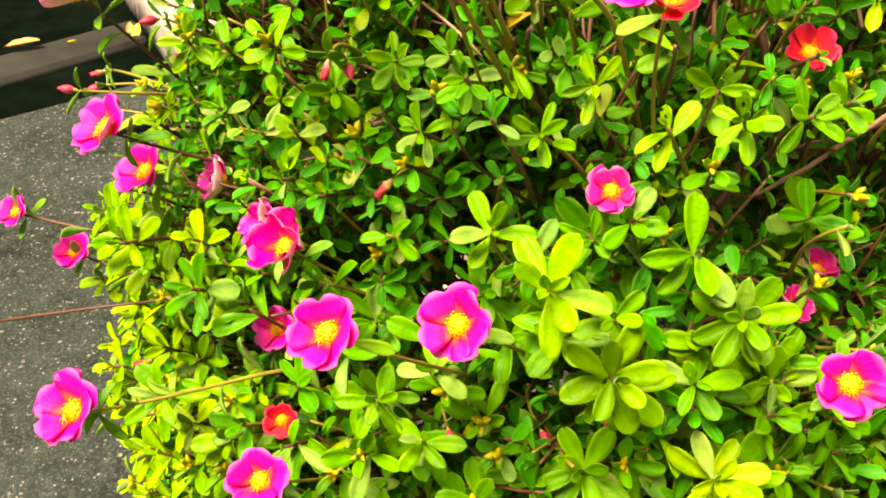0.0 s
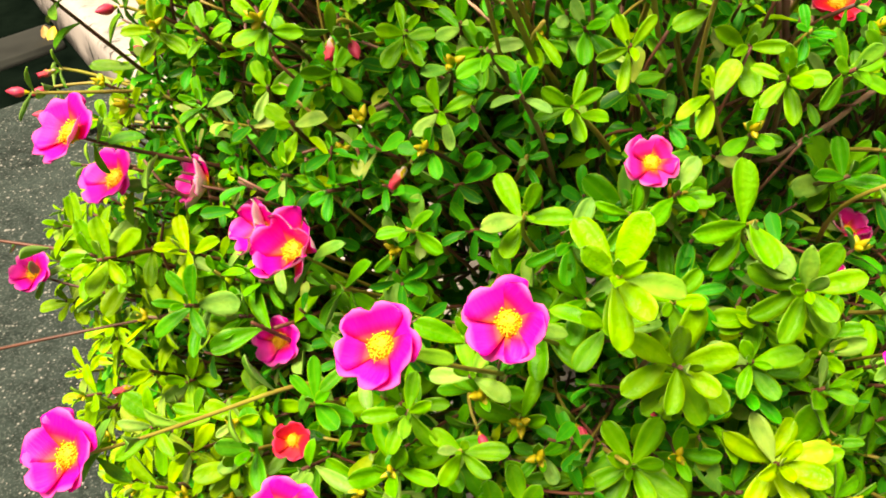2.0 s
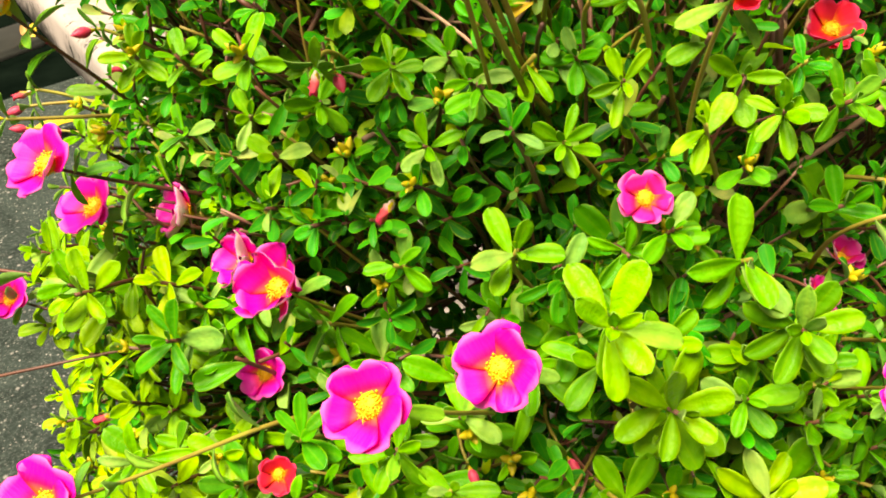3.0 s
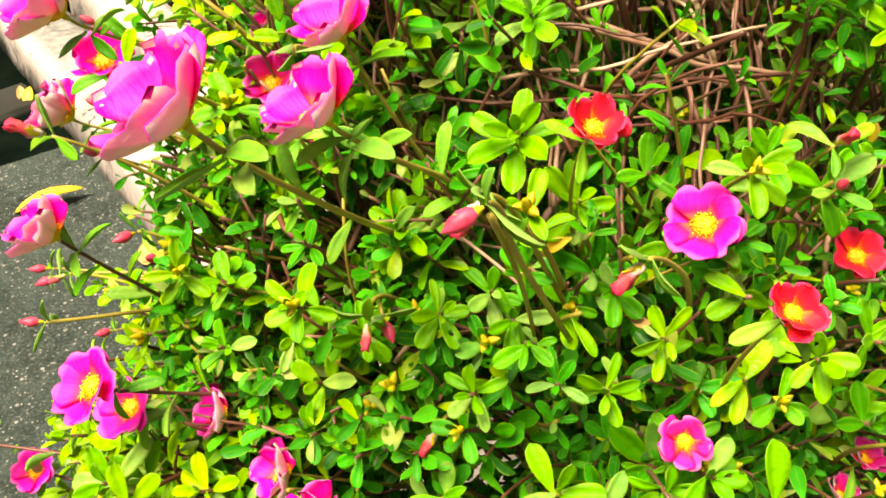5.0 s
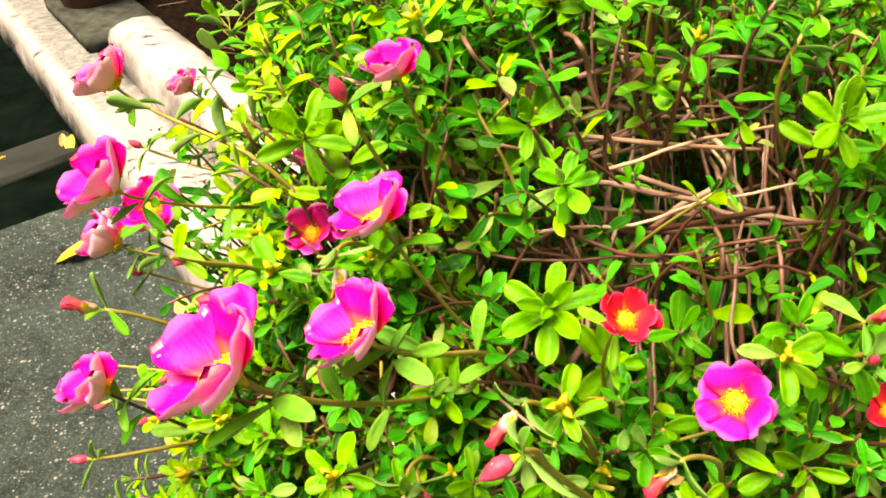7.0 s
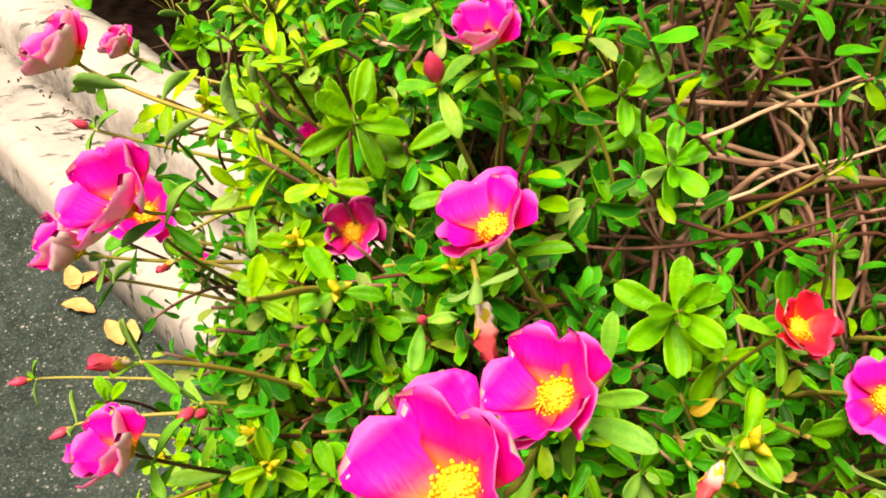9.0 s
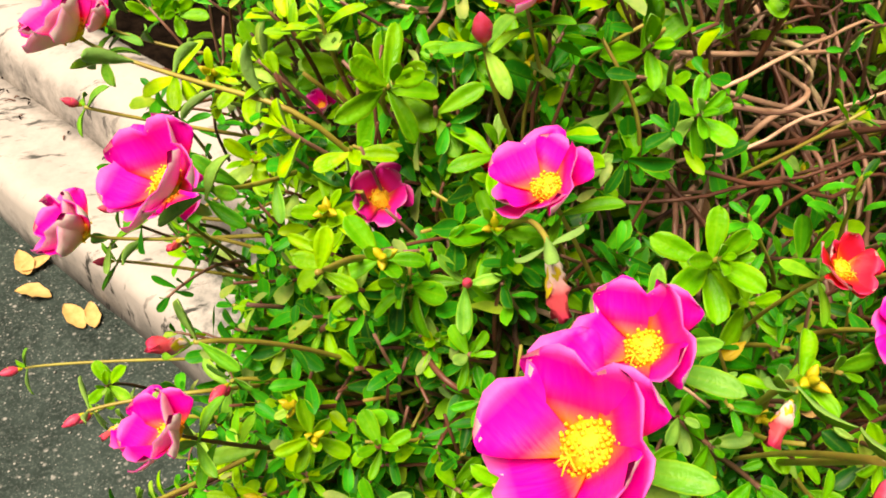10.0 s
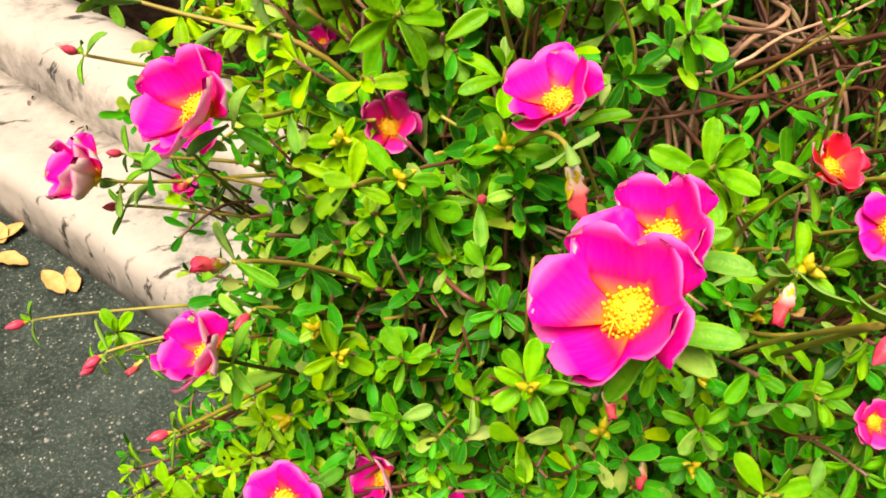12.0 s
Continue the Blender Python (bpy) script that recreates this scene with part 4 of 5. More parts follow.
sprig_at(-0.064, 0.319, 0.719, length=0.016, whorl=8, below=2, lime=0.40, hero=True, bud=True)
sprig_at(-0.124, 0.365, 0.699, length=0.016, whorl=7, below=2, lime=0.35, hero=True, bud=True)
for x, y, z in ((-0.150, 0.470, 0.692), (-0.140, 0.452, 0.680), (-0.168, 0.500, 0.672), (-0.152, 0.480, 0.664), (-0.135, 0.462, 0.700), (-0.120, 0.450, 0.690), (-0.175, 0.510, 0.690)):
    sprig_at(x, y, z, length=0.0115, whorl=9, below=3, lime=0.08)
sprig_at(-0.163, 0.488, 0.689, length=0.012, whorl=9, below=2, lime=0.14, hero=True)
sprig_at(-0.246, 0.513, 0.571, length=0.017, whorl=8, below=2, lime=0.34, hero=True)
sprig_at(-0.005, 0.441, 0.783, length=0.015, whorl=8, below=2, lime=0.28, hero=True)
sprig_at(-0.038, 0.481, 0.758, length=0.015, whorl=8, below=2, lime=0.22, hero=True)
sprig_at(0.026, 0.405, 0.793, length=0.017, whorl=12, below=2, lime=0.20, hero=True)
sprig_at(0.019, 0.362, 0.765, length=0.021, whorl=11, below=2, lime=0.30, hero=True)
sprig_at(0.013, 0.426, 0.810, length=0.021, whorl=8, below=2, lime=0.48, hero=True)
sprig_at(-0.077, 0.437, 0.797, length=0.021, whorl=8, below=2, lime=0.52, hero=True)
sprig_at(-0.088, 0.490, 0.778, length=0.021, whorl=9, below=2, lime=0.50, hero=True)
sprig_at(-0.092, 0.545, 0.752, length=0.020, whorl=8, below=2, lime=0.50, hero=True)
sprig_at(-0.091, 0.411, 0.657, length=0.013, whorl=8, below=2, lime=0.10, hero=True)
sprig_at(0.060, 0.436, 0.775, length=0.012, whorl=7, below=2, lime=0.20, hero=True)
sprig_at(0.150, 0.440, 0.745, length=0.016, whorl=8, below=2, lime=0.22, hero=True)
sprig_at(-0.010, 0.400, 0.705, length=0.014, whorl=8, below=2, lime=0.15, hero=True)
sprig_at(-0.113, 0.345, 0.803, length=0.013, whorl=5, below=2, lime=0.45, hero=True, bud=True)
sprig_at(0.145, 0.250, 0.547, length=0.026, whorl=8, lime=0.42)
sprig_at(0.088, 0.245, 0.610, length=0.023, whorl=8, lime=0.42)
sprig_at(-0.080, 0.421, 0.810, length=0.022, whorl=8)
sprig_at(-0.091, 0.448, 0.765, length=0.022, whorl=7)
sprig_at(-0.071, 0.513, 0.532, length=0.020, whorl=8)
sprig_at(0.138, 0.359, 0.742, length=0.022, whorl=8)
sprig_at(0.156, 0.550, 0.735, length=0.021, whorl=9)
sprig_at(0.182, 0.362, 0.615, length=0.023, whorl=9, lime=0.28)
sprig_at(0.125, 0.276, 0.583, length=0.023, whorl=9, lime=0.28)
sprig_at(-0.008, 0.255, 0.549, length=0.023, whorl=9, lime=0.28)
sprig_at(-0.022, 0.270, 0.562, length=0.023, whorl=9, lime=0.28)
sprig_at(-0.089, 0.258, 0.546, length=0.023, whorl=9, lime=0.28)
sprig_at(-0.172, 0.330, 0.601, length=0.023, whorl=9, lime=0.28)
sprig_at(-0.157, 0.333, 0.593, length=0.023, whorl=9, lime=0.28)
sprig_at(-0.111, 0.286, 0.608, length=0.023, whorl=9, lime=0.28)
sprig_at(-0.116, 0.333, 0.600, length=0.023, whorl=9, lime=0.28)
sprig_at(-0.137, 0.268, 0.549, length=0.023, whorl=9, lime=0.28)
sprig_at(0.039, 0.281, 0.596, length=0.023, whorl=9, lime=0.28)
sprig_at(0.075, 0.310, 0.634, length=0.023, whorl=9, lime=0.28)
sprig_at(0.158, 0.284, 0.577, length=0.023, whorl=9, lime=0.28)
sprig_at(-0.060, 0.270, 0.520, length=0.023, whorl=9, lime=0.28)
sprig_at(-0.097, 0.382, 0.647, length=0.019, whorl=9, lime=0.3)
sprig_at(-0.049, 0.376, 0.688, length=0.019, whorl=9, lime=0.3)
sprig_at(-0.080, 0.367, 0.640, length=0.019, whorl=9, lime=0.3)
sprig_at(0.045, 0.369, 0.729, length=0.019, whorl=9, lime=0.3)
sprig_at(-0.026, 0.351, 0.730, length=0.019, whorl=9, lime=0.3)
sprig_at(0.056, 0.399, 0.676, length=0.019, whorl=9, lime=0.3)
sprig_at(0.134, 0.395, 0.671, length=0.019, whorl=9, lime=0.3)
sprig_at(-0.016, 0.373, 0.731, length=0.019, whorl=9, lime=0.3)
for tip_, room_ in WAITING:
    keep_clear(tip_, room_)
SPOTS_A, AHEAD_A, ROOM_A = np.array(SPOTS), np.array(AHEAD), np.array(ROOM)
# pale lime shoots that spill over the kerb
for x, y, z, size in ((-0.190, 0.360, 0.580, 0.022), (-0.165, 0.336, 0.587, 0.024), (-0.235, 0.384, 0.522, 0.018), (-0.120, 0.315, 0.615, 0.018),
                      (-0.205, 0.368, 0.590, 0.023), (-0.120, 0.301, 0.588, 0.022), (-0.180, 0.334, 0.550, 0.018), (-0.150, 0.305, 0.547, 0.020),
                      (-0.245, 0.380, 0.465, 0.017), (-0.100, 0.261, 0.530, 0.022), (-0.150, 0.292, 0.519, 0.018), (-0.205, 0.320, 0.430, 0.020),
                      (-0.130, 0.277, 0.518, 0.018), (-0.225, 0.405, 0.560, 0.018)):
    sprig_at(x, y, z, (-0.25, 0, 0.1), length=size, whorl=8, below=4, lime=0.78)
# rosettes that stand clear in front of the open patch
sprig_at(0.097, 0.459, 0.721, length=0.013, whorl=7, below=1, lime=0.15)
sprig_at(0.075, 0.380, 0.735, length=0.017, whorl=6, below=2, lime=0.15)
# small shoots higher up the face and beside the open patch
for x, q in ((0.155, 0.89), (0.17, 0.87), (0.185, 0.85), (0.165, 0.91), (0.04, 0.76), (0.07, 0.75), (0.10, 0.765), (0.05, 0.73),
             (0.02, 0.75), (0.13, 0.74), (-0.01, 0.76), (-0.04, 0.75), (0.16, 0.745), (0.18, 0.755), (0.0, 0.73), (0.10, 0.735), (0.06, 0.78), (0.085, 0.79)):
    tip = face_point(x, q, rng.uniform(-0.012, 0.004))
    sprig(tip, (VIEW + Vector((rng.uniform(-0.4, 0.4), rng.uniform(-0.2, 0.2), rng.uniform(0, 0.4)))).normalized(), rng.uniform(0.014, 0.018), 8, 2, 0.06, lime=0.34)

# front shoots over the whole face
n_front = 0
for i in range(6000):
    x = rng.uniform(-0.26, 0.34)
    q = rng.uniform(0.46, 1.04)
    if n_front >= 505:
        break
    fade = min(1.0, max(0.0, (x - left_edge(q)) / 0.05))
    if rng.random() > fade * (1 - thin(x, q)) ** 1.6:
        continue
    tip = face_point(x, q, rng.uniform(-0.010, 0.03))
    if any((tip - o).length < 0.0138 for o in taken):
        continue
    nrm = face_normal(x, q)
    axis = (nrm * 0.8 + Vector((0, 0, 0.35)) + Vector((rng.uniform(-1, 1), rng.uniform(-1, 1), rng.uniform(-1, 1))) * 0.32 + Vector((-0.5, 0, 0)) * max(0.0, 1 - fade)).normalized()
    sprig(tip, axis, rng.uniform(0.0105, 0.0150) + 0.009 * min(1.0, max(0.0, (0.71 - q) / 0.06)) + (0.0055 if q > 0.83 else 0.0), rng.randint(6, 9), rng.randint(1, 3), rng.uniform(0.05, 0.09), bud=rng.random() < 0.30, lime=zone_lime(x, q))
    n_front += 1


def mass(count, x0, x1, q0, q1, b0, b1, size0, size1, below, open_too=False):
    """Fills the bush behind its face with leafy shoots."""
    for i in range(count):
        x = rng.uniform(x0, x1)
        q = rng.uniform(q0, q1)
        fade = min(1.0, max(0.0, (x - left_edge(q)) / 0.06))
        if rng.random() > fade * (1 - (0 if open_too else thin(x, q))):
            continue
        tip = face_point(x, q, b0 + (b1 - b0) * rng.random())
        if tip.z < 0.16:
            continue
        axis = (face_normal(x, q) * 0.6 + Vector((0, 0, 0.35)) + Vector((rng.uniform(-1, 1), rng.uniform(-1, 1), rng.uniform(-1, 1))) * 0.6).normalized()
        path = shoot_path(tip, axis, rng.uniform(0.05, 0.10), rng)
        v, f = tube(path, [0.0010 - 0.0003 * k / 7 for k in range(8)], 5)
        stem_heap.add(v, f, rng.choice([0, 1, 1, 1, 2, 2]))
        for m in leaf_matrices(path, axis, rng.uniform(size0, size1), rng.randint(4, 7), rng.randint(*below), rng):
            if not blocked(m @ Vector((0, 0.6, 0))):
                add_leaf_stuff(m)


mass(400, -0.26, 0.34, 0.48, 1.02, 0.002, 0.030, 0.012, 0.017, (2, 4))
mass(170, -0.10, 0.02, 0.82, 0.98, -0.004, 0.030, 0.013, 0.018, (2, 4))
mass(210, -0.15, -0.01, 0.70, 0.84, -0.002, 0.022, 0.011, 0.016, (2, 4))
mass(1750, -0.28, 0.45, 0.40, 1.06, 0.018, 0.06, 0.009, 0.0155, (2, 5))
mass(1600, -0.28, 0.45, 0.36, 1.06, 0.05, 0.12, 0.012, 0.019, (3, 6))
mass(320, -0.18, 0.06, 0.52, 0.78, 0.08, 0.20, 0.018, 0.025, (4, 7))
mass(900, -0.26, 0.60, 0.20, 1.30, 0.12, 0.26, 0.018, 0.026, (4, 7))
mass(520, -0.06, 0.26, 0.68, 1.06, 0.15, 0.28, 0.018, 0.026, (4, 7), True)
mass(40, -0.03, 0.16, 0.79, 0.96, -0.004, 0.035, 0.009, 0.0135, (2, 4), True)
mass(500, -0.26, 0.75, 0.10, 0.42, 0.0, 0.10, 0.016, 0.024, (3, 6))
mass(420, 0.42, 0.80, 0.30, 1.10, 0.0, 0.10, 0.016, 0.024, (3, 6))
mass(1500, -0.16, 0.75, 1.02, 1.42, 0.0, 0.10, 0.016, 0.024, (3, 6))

# long bare stems running from the roots up to the shoots
for i in range(70):
    x = rng.gauss(0.11, 0.12)
    q = rng.uniform(0.45, 1.05)
    if x < left_edge(q) + 0.13 or rng.random() < 1.1 * thin(x, q):
        continue
    tip = face_point(x, q, rng.uniform(0.045, 0.10))
    root = min(ROOTS, key=lambda p: (p - tip).length * rng.uniform(0.7, 1.4)) + Vector((rng.gauss(0, 0.05), rng.gauss(0, 0.05), 0))
    up = Vector((rng.gauss(0, 0.05), rng.gauss(0, 0.04), rng.uniform(0.15, 0.40)))
    side = Vector((rng.gauss(0, 0.12), rng.gauss(0, 0.03), rng.gauss(0.02, 0.05)))
    path = bezier(root, root + up, tip + side + face_normal(x, q) * -0.06, tip, 16)
    r0 = rng.uniform(0.0009, 0.0019)
    path = [p + Vector((noise.noise(p * 22 + Vector((i, 0, 0))), noise.noise(p * 22 + Vector((0, i, 0))), noise.noise(p * 22 + Vector((0, 0, i))))) * 0.008 for p in path]
    v, f = tube(path, [r0 * (1.2 - 0.5 * k / 16) for k in range(17)], 6)
    if i < 60:
        mesh_object("stem", v, f, rng.choice([STEM_WOOD, STEM_WOOD, STEM_DRY, STEM_RED]), bush)
    else:
        stem_heap.add(v, f, rng.choice([1, 2, 2, 3]))

# the tangle of bare stems in the open patch: a fan of uprights and runners that cross them
for i in range(88):
    if i % 3:
        x0, q0 = rng.uniform(-0.06, 0.20), rng.uniform(0.76, 0.84)
        x1, q1 = x0 + rng.gauss(0.015, 0.035), rng.uniform(0.90, 1.02)
        b0, b1 = rng.uniform(0.04, 0.12), rng.uniform(0.03, 0.11)
    else:
        x0, q0 = rng.uniform(-0.10, 0.06), rng.gauss(0.885, 0.045)
        x1, q1 = x0 + rng.uniform(0.08, 0.24), q0 + rng.gauss(0.02, 0.035)
        b0, b1 = rng.uniform(0.025, 0.085), rng.uniform(0.025, 0.085)
    a, d = face_point(x0, q0, b0), face_point(x1, q1, b1)
    sway = Vector((rng.gauss(0, 0.014), rng.gauss(0, 0.012), rng.gauss(0.008, 0.02)))
    path = bezier(a, a.lerp(d, 0.33) + sway, a.lerp(d, 0.66) + sway * rng.uniform(-0.8, 1), d, 14)
    path = [p + Vector((noise.noise(p * 30 + Vector((i, 0, 0))), noise.noise(p * 30 + Vector((0, i, 0))), noise.noise(p * 30 + Vector((0, 0, i))))) * 0.007 for p in path]
    r0 = rng.uniform(0.0006, 0.0014)
    v, f = tube(path, [r0 * (1.15 - 0.4 * k / 14) for k in range(15)], 6)
    mesh_object("stem", v, f, rng.choice([STEM_WOOD, STEM_WOOD, STEM_DRY, STEM_DRY, STEM_RED]), bush)

# withered leaves caught among the stems
for i in range(26):
    x, q = (rng.uniform(-0.05, 0.24), rng.gauss(0.865, 0.05)) if i % 3 else (rng.uniform(-0.15, 0.25), rng.uniform(0.55, 0.8))
    spot = face_point(x, q, rng.uniform(0.025, 0.08))
    if blocked(spot):
        continue
    w = new("withered_leaf", WITHERED[i % 4])
    w.parent = bush
    sz = rng.uniform(0.009, 0.016)
    axis = Vector((rng.uniform(-1, 1), rng.uniform(-1, 0.2), rng.uniform(-0.4, 1))).normalized()
    w.matrix_basis = Matrix.Translation(spot) @ frame_of(axis, rng.uniform(0, 6.28)) @ Matrix.Diagonal((sz, sz, sz, 1))

# stems that stand out
def long_stem(points, r0, material):
    p = [Vector(q) for q in points]
    if len(p) == 2:
        p = [p[0], p[0].lerp(p[1], 0.35) + Vector((0, 0, 0.006)), p[0].lerp(p[1], 0.7) + Vector((0, 0, 0.004)), p[1]]
    elif len(p) == 3:
        p = [p[0], p[0].lerp(p[1], 0.8), p[2].lerp(p[1], 0.8), p[2]]
    path = bezier(*p, 14)
    v, f = tube(path, [r0 * (1.1 - 0.3 * k / 14) for k in range(15)], 7)
    mesh_object("stem", v, f, material, bush)


long_stem([(-0.246, 0.307, 0.555), (-0.178, 0.306, 0.574), (-0.08, 0.36, 0.55)], 0.0008, STEM_RED)
long_stem([(0.009, 0.402, 0.700), (0.018, 0.385, 0.685), (0.030, 0.366, 0.664), (0.06, 0.42, 0.62)], 0.0016, STEM_RED)
long_stem([(0.151, 0.412, 0.690), (0.160, 0.395, 0.660), (0.156, 0.385, 0.640), (0.135, 0.375, 0.600)], 0.0020, STEM_WOOD)
long_stem([(-0.032, 0.341, 0.667), (-0.004, 0.368, 0.676)], 0.0011, STEM_DRY)
long_stem([(-0.027, 0.335, 0.672), (0.03, 0.40, 0.655)], 0.0011, STEM_DRY)
long_stem([(0.006, 0.267, 0.794), (0.018, 0.300, 0.745), (0.025, 0.327, 0.695)], 0.0010, STEM_YOUNG)
long_stem([(0.020, 0.478, 0.694), (0.045, 0.470, 0.712)], 0.0013, STEM_DRY)

long_stem([(0.035, 0.425, 0.675), (0.055, 0.443, 0.699), (0.072, 0.460, 0.711), (0.098, 0.470, 0.736)], 0.0019, STEM_DRY)
long_stem([(0.098, 0.470, 0.736), (0.120, 0.480, 0.740), (0.150, 0.50, 0.735)], 0.0013, STEM_WOOD)
long_stem([(0.060, 0.455, 0.735), (0.072, 0.442, 0.742), (0.087, 0.418, 0.764), (0.104, 0.388, 0.790)], 0.0015, STEM_RED)
long_stem([(0.050, 0.455, 0.772), (0.070, 0.446, 0.767), (0.094, 0.441, 0.760), (0.144, 0.464, 0.733)], 0.0013, STEM_DRY)
long_stem([(0.012, 0.441, 0.737), (0.035, 0.450, 0.722), (0.056, 0.471, 0.715)], 0.0011, STEM_WOOD)
long_stem([(0.012, 0.441, 0.737), (0.025, 0.430, 0.750), (0.030, 0.420, 0.772)], 0.0009, STEM_DRY)
long_stem([(0.020, 0.455, 0.790), (0.067, 0.450, 0.785), (0.120, 0.46, 0.775)], 0.0012, STEM_DRY)



def run_stem(points, r0, material):
    """A bare stem that runs through the given points in a smooth, slightly knotty line."""
    p = [Vector(q) for q in points]
    first, last = (p[0] - p[1]).normalized(), (p[-1] - p[-2]).normalized()
    p = [p[0] + first * 0.010 + Vector((0, 0.05, -0.02))] + p + [p[-1] + last * 0.010 + Vector((0, 0.05, -0.02))]
    p = [p[0] * 2 - p[1]] + p + [p[-1] * 2 - p[-2]]
    path = []
    for i in range(1, len(p) - 2):
        for k in range(6):
            t = k / 6
            path.append(0.5 * (2 * p[i] + (p[i + 1] - p[i - 1]) * t + (2 * p[i - 1] - 5 * p[i] + 4 * p[i + 1] - p[i + 2]) * t * t
                               + (3 * p[i] - p[i - 1] - 3 * p[i + 1] + p[i + 2]) * t ** 3))
    path.append(p[-2])
    path = [v + Vector((noise.noise(v * 60), noise.noise(v * 60 + Vector((5, 0, 0))), noise.noise(v * 60 + Vector((0, 5, 0))))) * 0.0015 for v in path]
    n = len(path)
    v, f = tube(path, [r0 * (1.08 - 0.25 * k / n + 0.10 * noise.noise(path[k] * 190)) for k in range(n)], 7)
    mesh_object("stem", v, f, material, bush)


STRAW = plain_material("stem_straw", (0.42, 0.30, 0.16), (0.62, 0.48, 0.28), 70.0, 0.75, 0.4, 0.0008)
run_stem([(0.046, 0.445, 0.708), (0.062, 0.445, 0.729), (0.080, 0.445, 0.752), (0.100, 0.447, 0.765)], 0.0015, STEM_DRY)
run_stem([(0.045, 0.435, 0.775), (0.086, 0.440, 0.762), (0.105, 0.440, 0.753), (0.134, 0.442, 0.749), (0.155, 0.440, 0.744), (0.181, 0.440, 0.729)], 0.0013, STEM_DRY)
run_stem([(0.060, 0.49, 0.760), (0.090, 0.49, 0.760), (0.110, 0.49, 0.763), (0.125, 0.48, 0.770)], 0.0014, STEM_DRY)
run_stem([(-0.030, 0.46, 0.815), (-0.025, 0.47, 0.793), (-0.022, 0.47, 0.775), (-0.008, 0.47, 0.762), (0.022, 0.47, 0.760), (0.059, 0.47, 0.778)], 0.0014, STEM_DRY)
run_stem([(0.012, 0.465, 0.716), (0.034, 0.464, 0.717), (0.054, 0.468, 0.716)], 0.0010, STEM_DRY)
run_stem([(0.028, 0.468, 0.715), (0.038, 0.465, 0.724), (0.045, 0.465, 0.737)], 0.0010, STEM_DRY)
run_stem([(-0.005, 0.47, 0.700), (0.004, 0.472, 0.730), (0.014, 0.470, 0.755)], 0.0011, STEM_DRY)
run_stem([(0.006, 0.475, 0.700), (0.010, 0.473, 0.720), (0.018, 0.475, 0.745)], 0.0010, STEM_WOOD)
run_stem([(0.021, 0.465, 0.710), (0.025, 0.468, 0.730), (0.031, 0.465, 0.756)], 0.0010, STEM_DRY)
run_stem([(-0.012, 0.48, 0.710), (-0.004, 0.478, 0.735), (0.006, 0.480, 0.760)], 0.0011, STEM_WOOD)
run_stem([(0.091, 0.49, 0.785), (0.095, 0.49, 0.765), (0.106, 0.49, 0.757)], 0.0010, STEM_DRY)
run_stem([(0.104, 0.46, 0.775), (0.110, 0.461, 0.760), (0.118, 0.460, 0.744)], 0.0013, STRAW)
run_stem([(0.102, 0.456, 0.772), (0.107, 0.458, 0.757), (0.112, 0.457, 0.742)], 0.0008, STRAW)
run_stem([(0.100, 0.425, 0.745), (0.099, 0.420, 0.718), (0.098, 0.420, 0.690), (0.092, 0.425, 0.660)], 0.0011, STEM_WOOD)
run_stem([(0.108, 0.48, 0.790), (0.122, 0.48, 0.770), (0.154, 0.48, 0.740), (0.170, 0.49, 0.720)], 0.0013, STEM_RED)
run_stem([(0.048, 0.455, 0.730), (0.061, 0.46, 0.718), (0.075, 0.465, 0.722)], 0.0010, STEM_RED)
run_stem([(0.060, 0.445, 0.740), (0.080, 0.440, 0.744), (0.102, 0.440, 0.745), (0.140, 0.440, 0.748), (0.180, 0.445, 0.745)], 0.0011, STEM_RED)
run_stem([(0.118, 0.50, 0.780), (0.147, 0.50, 0.757), (0.180, 0.50, 0.748)], 0.0013, STEM_WOOD)
run_stem([(0.055, 0.47, 0.740), (0.060, 0.468, 0.716), (0.066, 0.470, 0.690)], 0.0012, STEM_WOOD)
run_stem([(0.024, 0.47, 0.700), (0.026, 0.472, 0.730), (0.031, 0.470, 0.760)], 0.0010, STEM_WOOD)
run_stem([(0.034, 0.445, 0.835), (0.039, 0.450, 0.823), (0.044, 0.450, 0.803), (0.054, 0.452, 0.775)], 0.0011, STEM_WOOD)
run_stem([(-0.012, 0.455, 0.832), (-0.002, 0.460, 0.815), (0.012, 0.462, 0.795)], 0.0011, STEM_WOOD)
run_stem([(-0.070, 0.47, 0.812), (-0.054, 0.47, 0.809), (-0.030, 0.475, 0.812)], 0.0010, STEM_DRY)
run_stem([(-0.070, 0.46, 0.780), (-0.064, 0.462, 0.797), (-0.054, 0.460, 0.815)], 0.0010, STEM_DRY)
run_stem([(0.145, 0.390, 0.700), (0.152, 0.385, 0.670), (0.153, 0.385, 0.650), (0.149, 0.385, 0.622), (0.140, 0.385, 0.600), (0.12, 0.40, 0.57)], 0.0017, STEM_WOOD)
run_stem([(-0.049, 0.392, 0.634), (-0.032, 0.392, 0.643), (-0.008, 0.394, 0.656)], 0.0011, STRAW)
run_stem([(-0.040, 0.395, 0.660), (-0.013, 0.395, 0.642), (0.011, 0.398, 0.624), (0.032, 0.405, 0.606)], 0.0010, STEM_DRY)
run_stem([(0.215, 0.385, 0.665), (0.192, 0.385, 0.641), (0.175, 0.388, 0.620), (0.155, 0.392, 0.604)], 0.0014, STEM_DRY)
run_stem([(-0.080, 0.365, 0.556), (-0.047, 0.362, 0.549), (-0.012, 0.367, 0.574), (0.01, 0.38, 0.60)], 0.0010, STEM_RED)
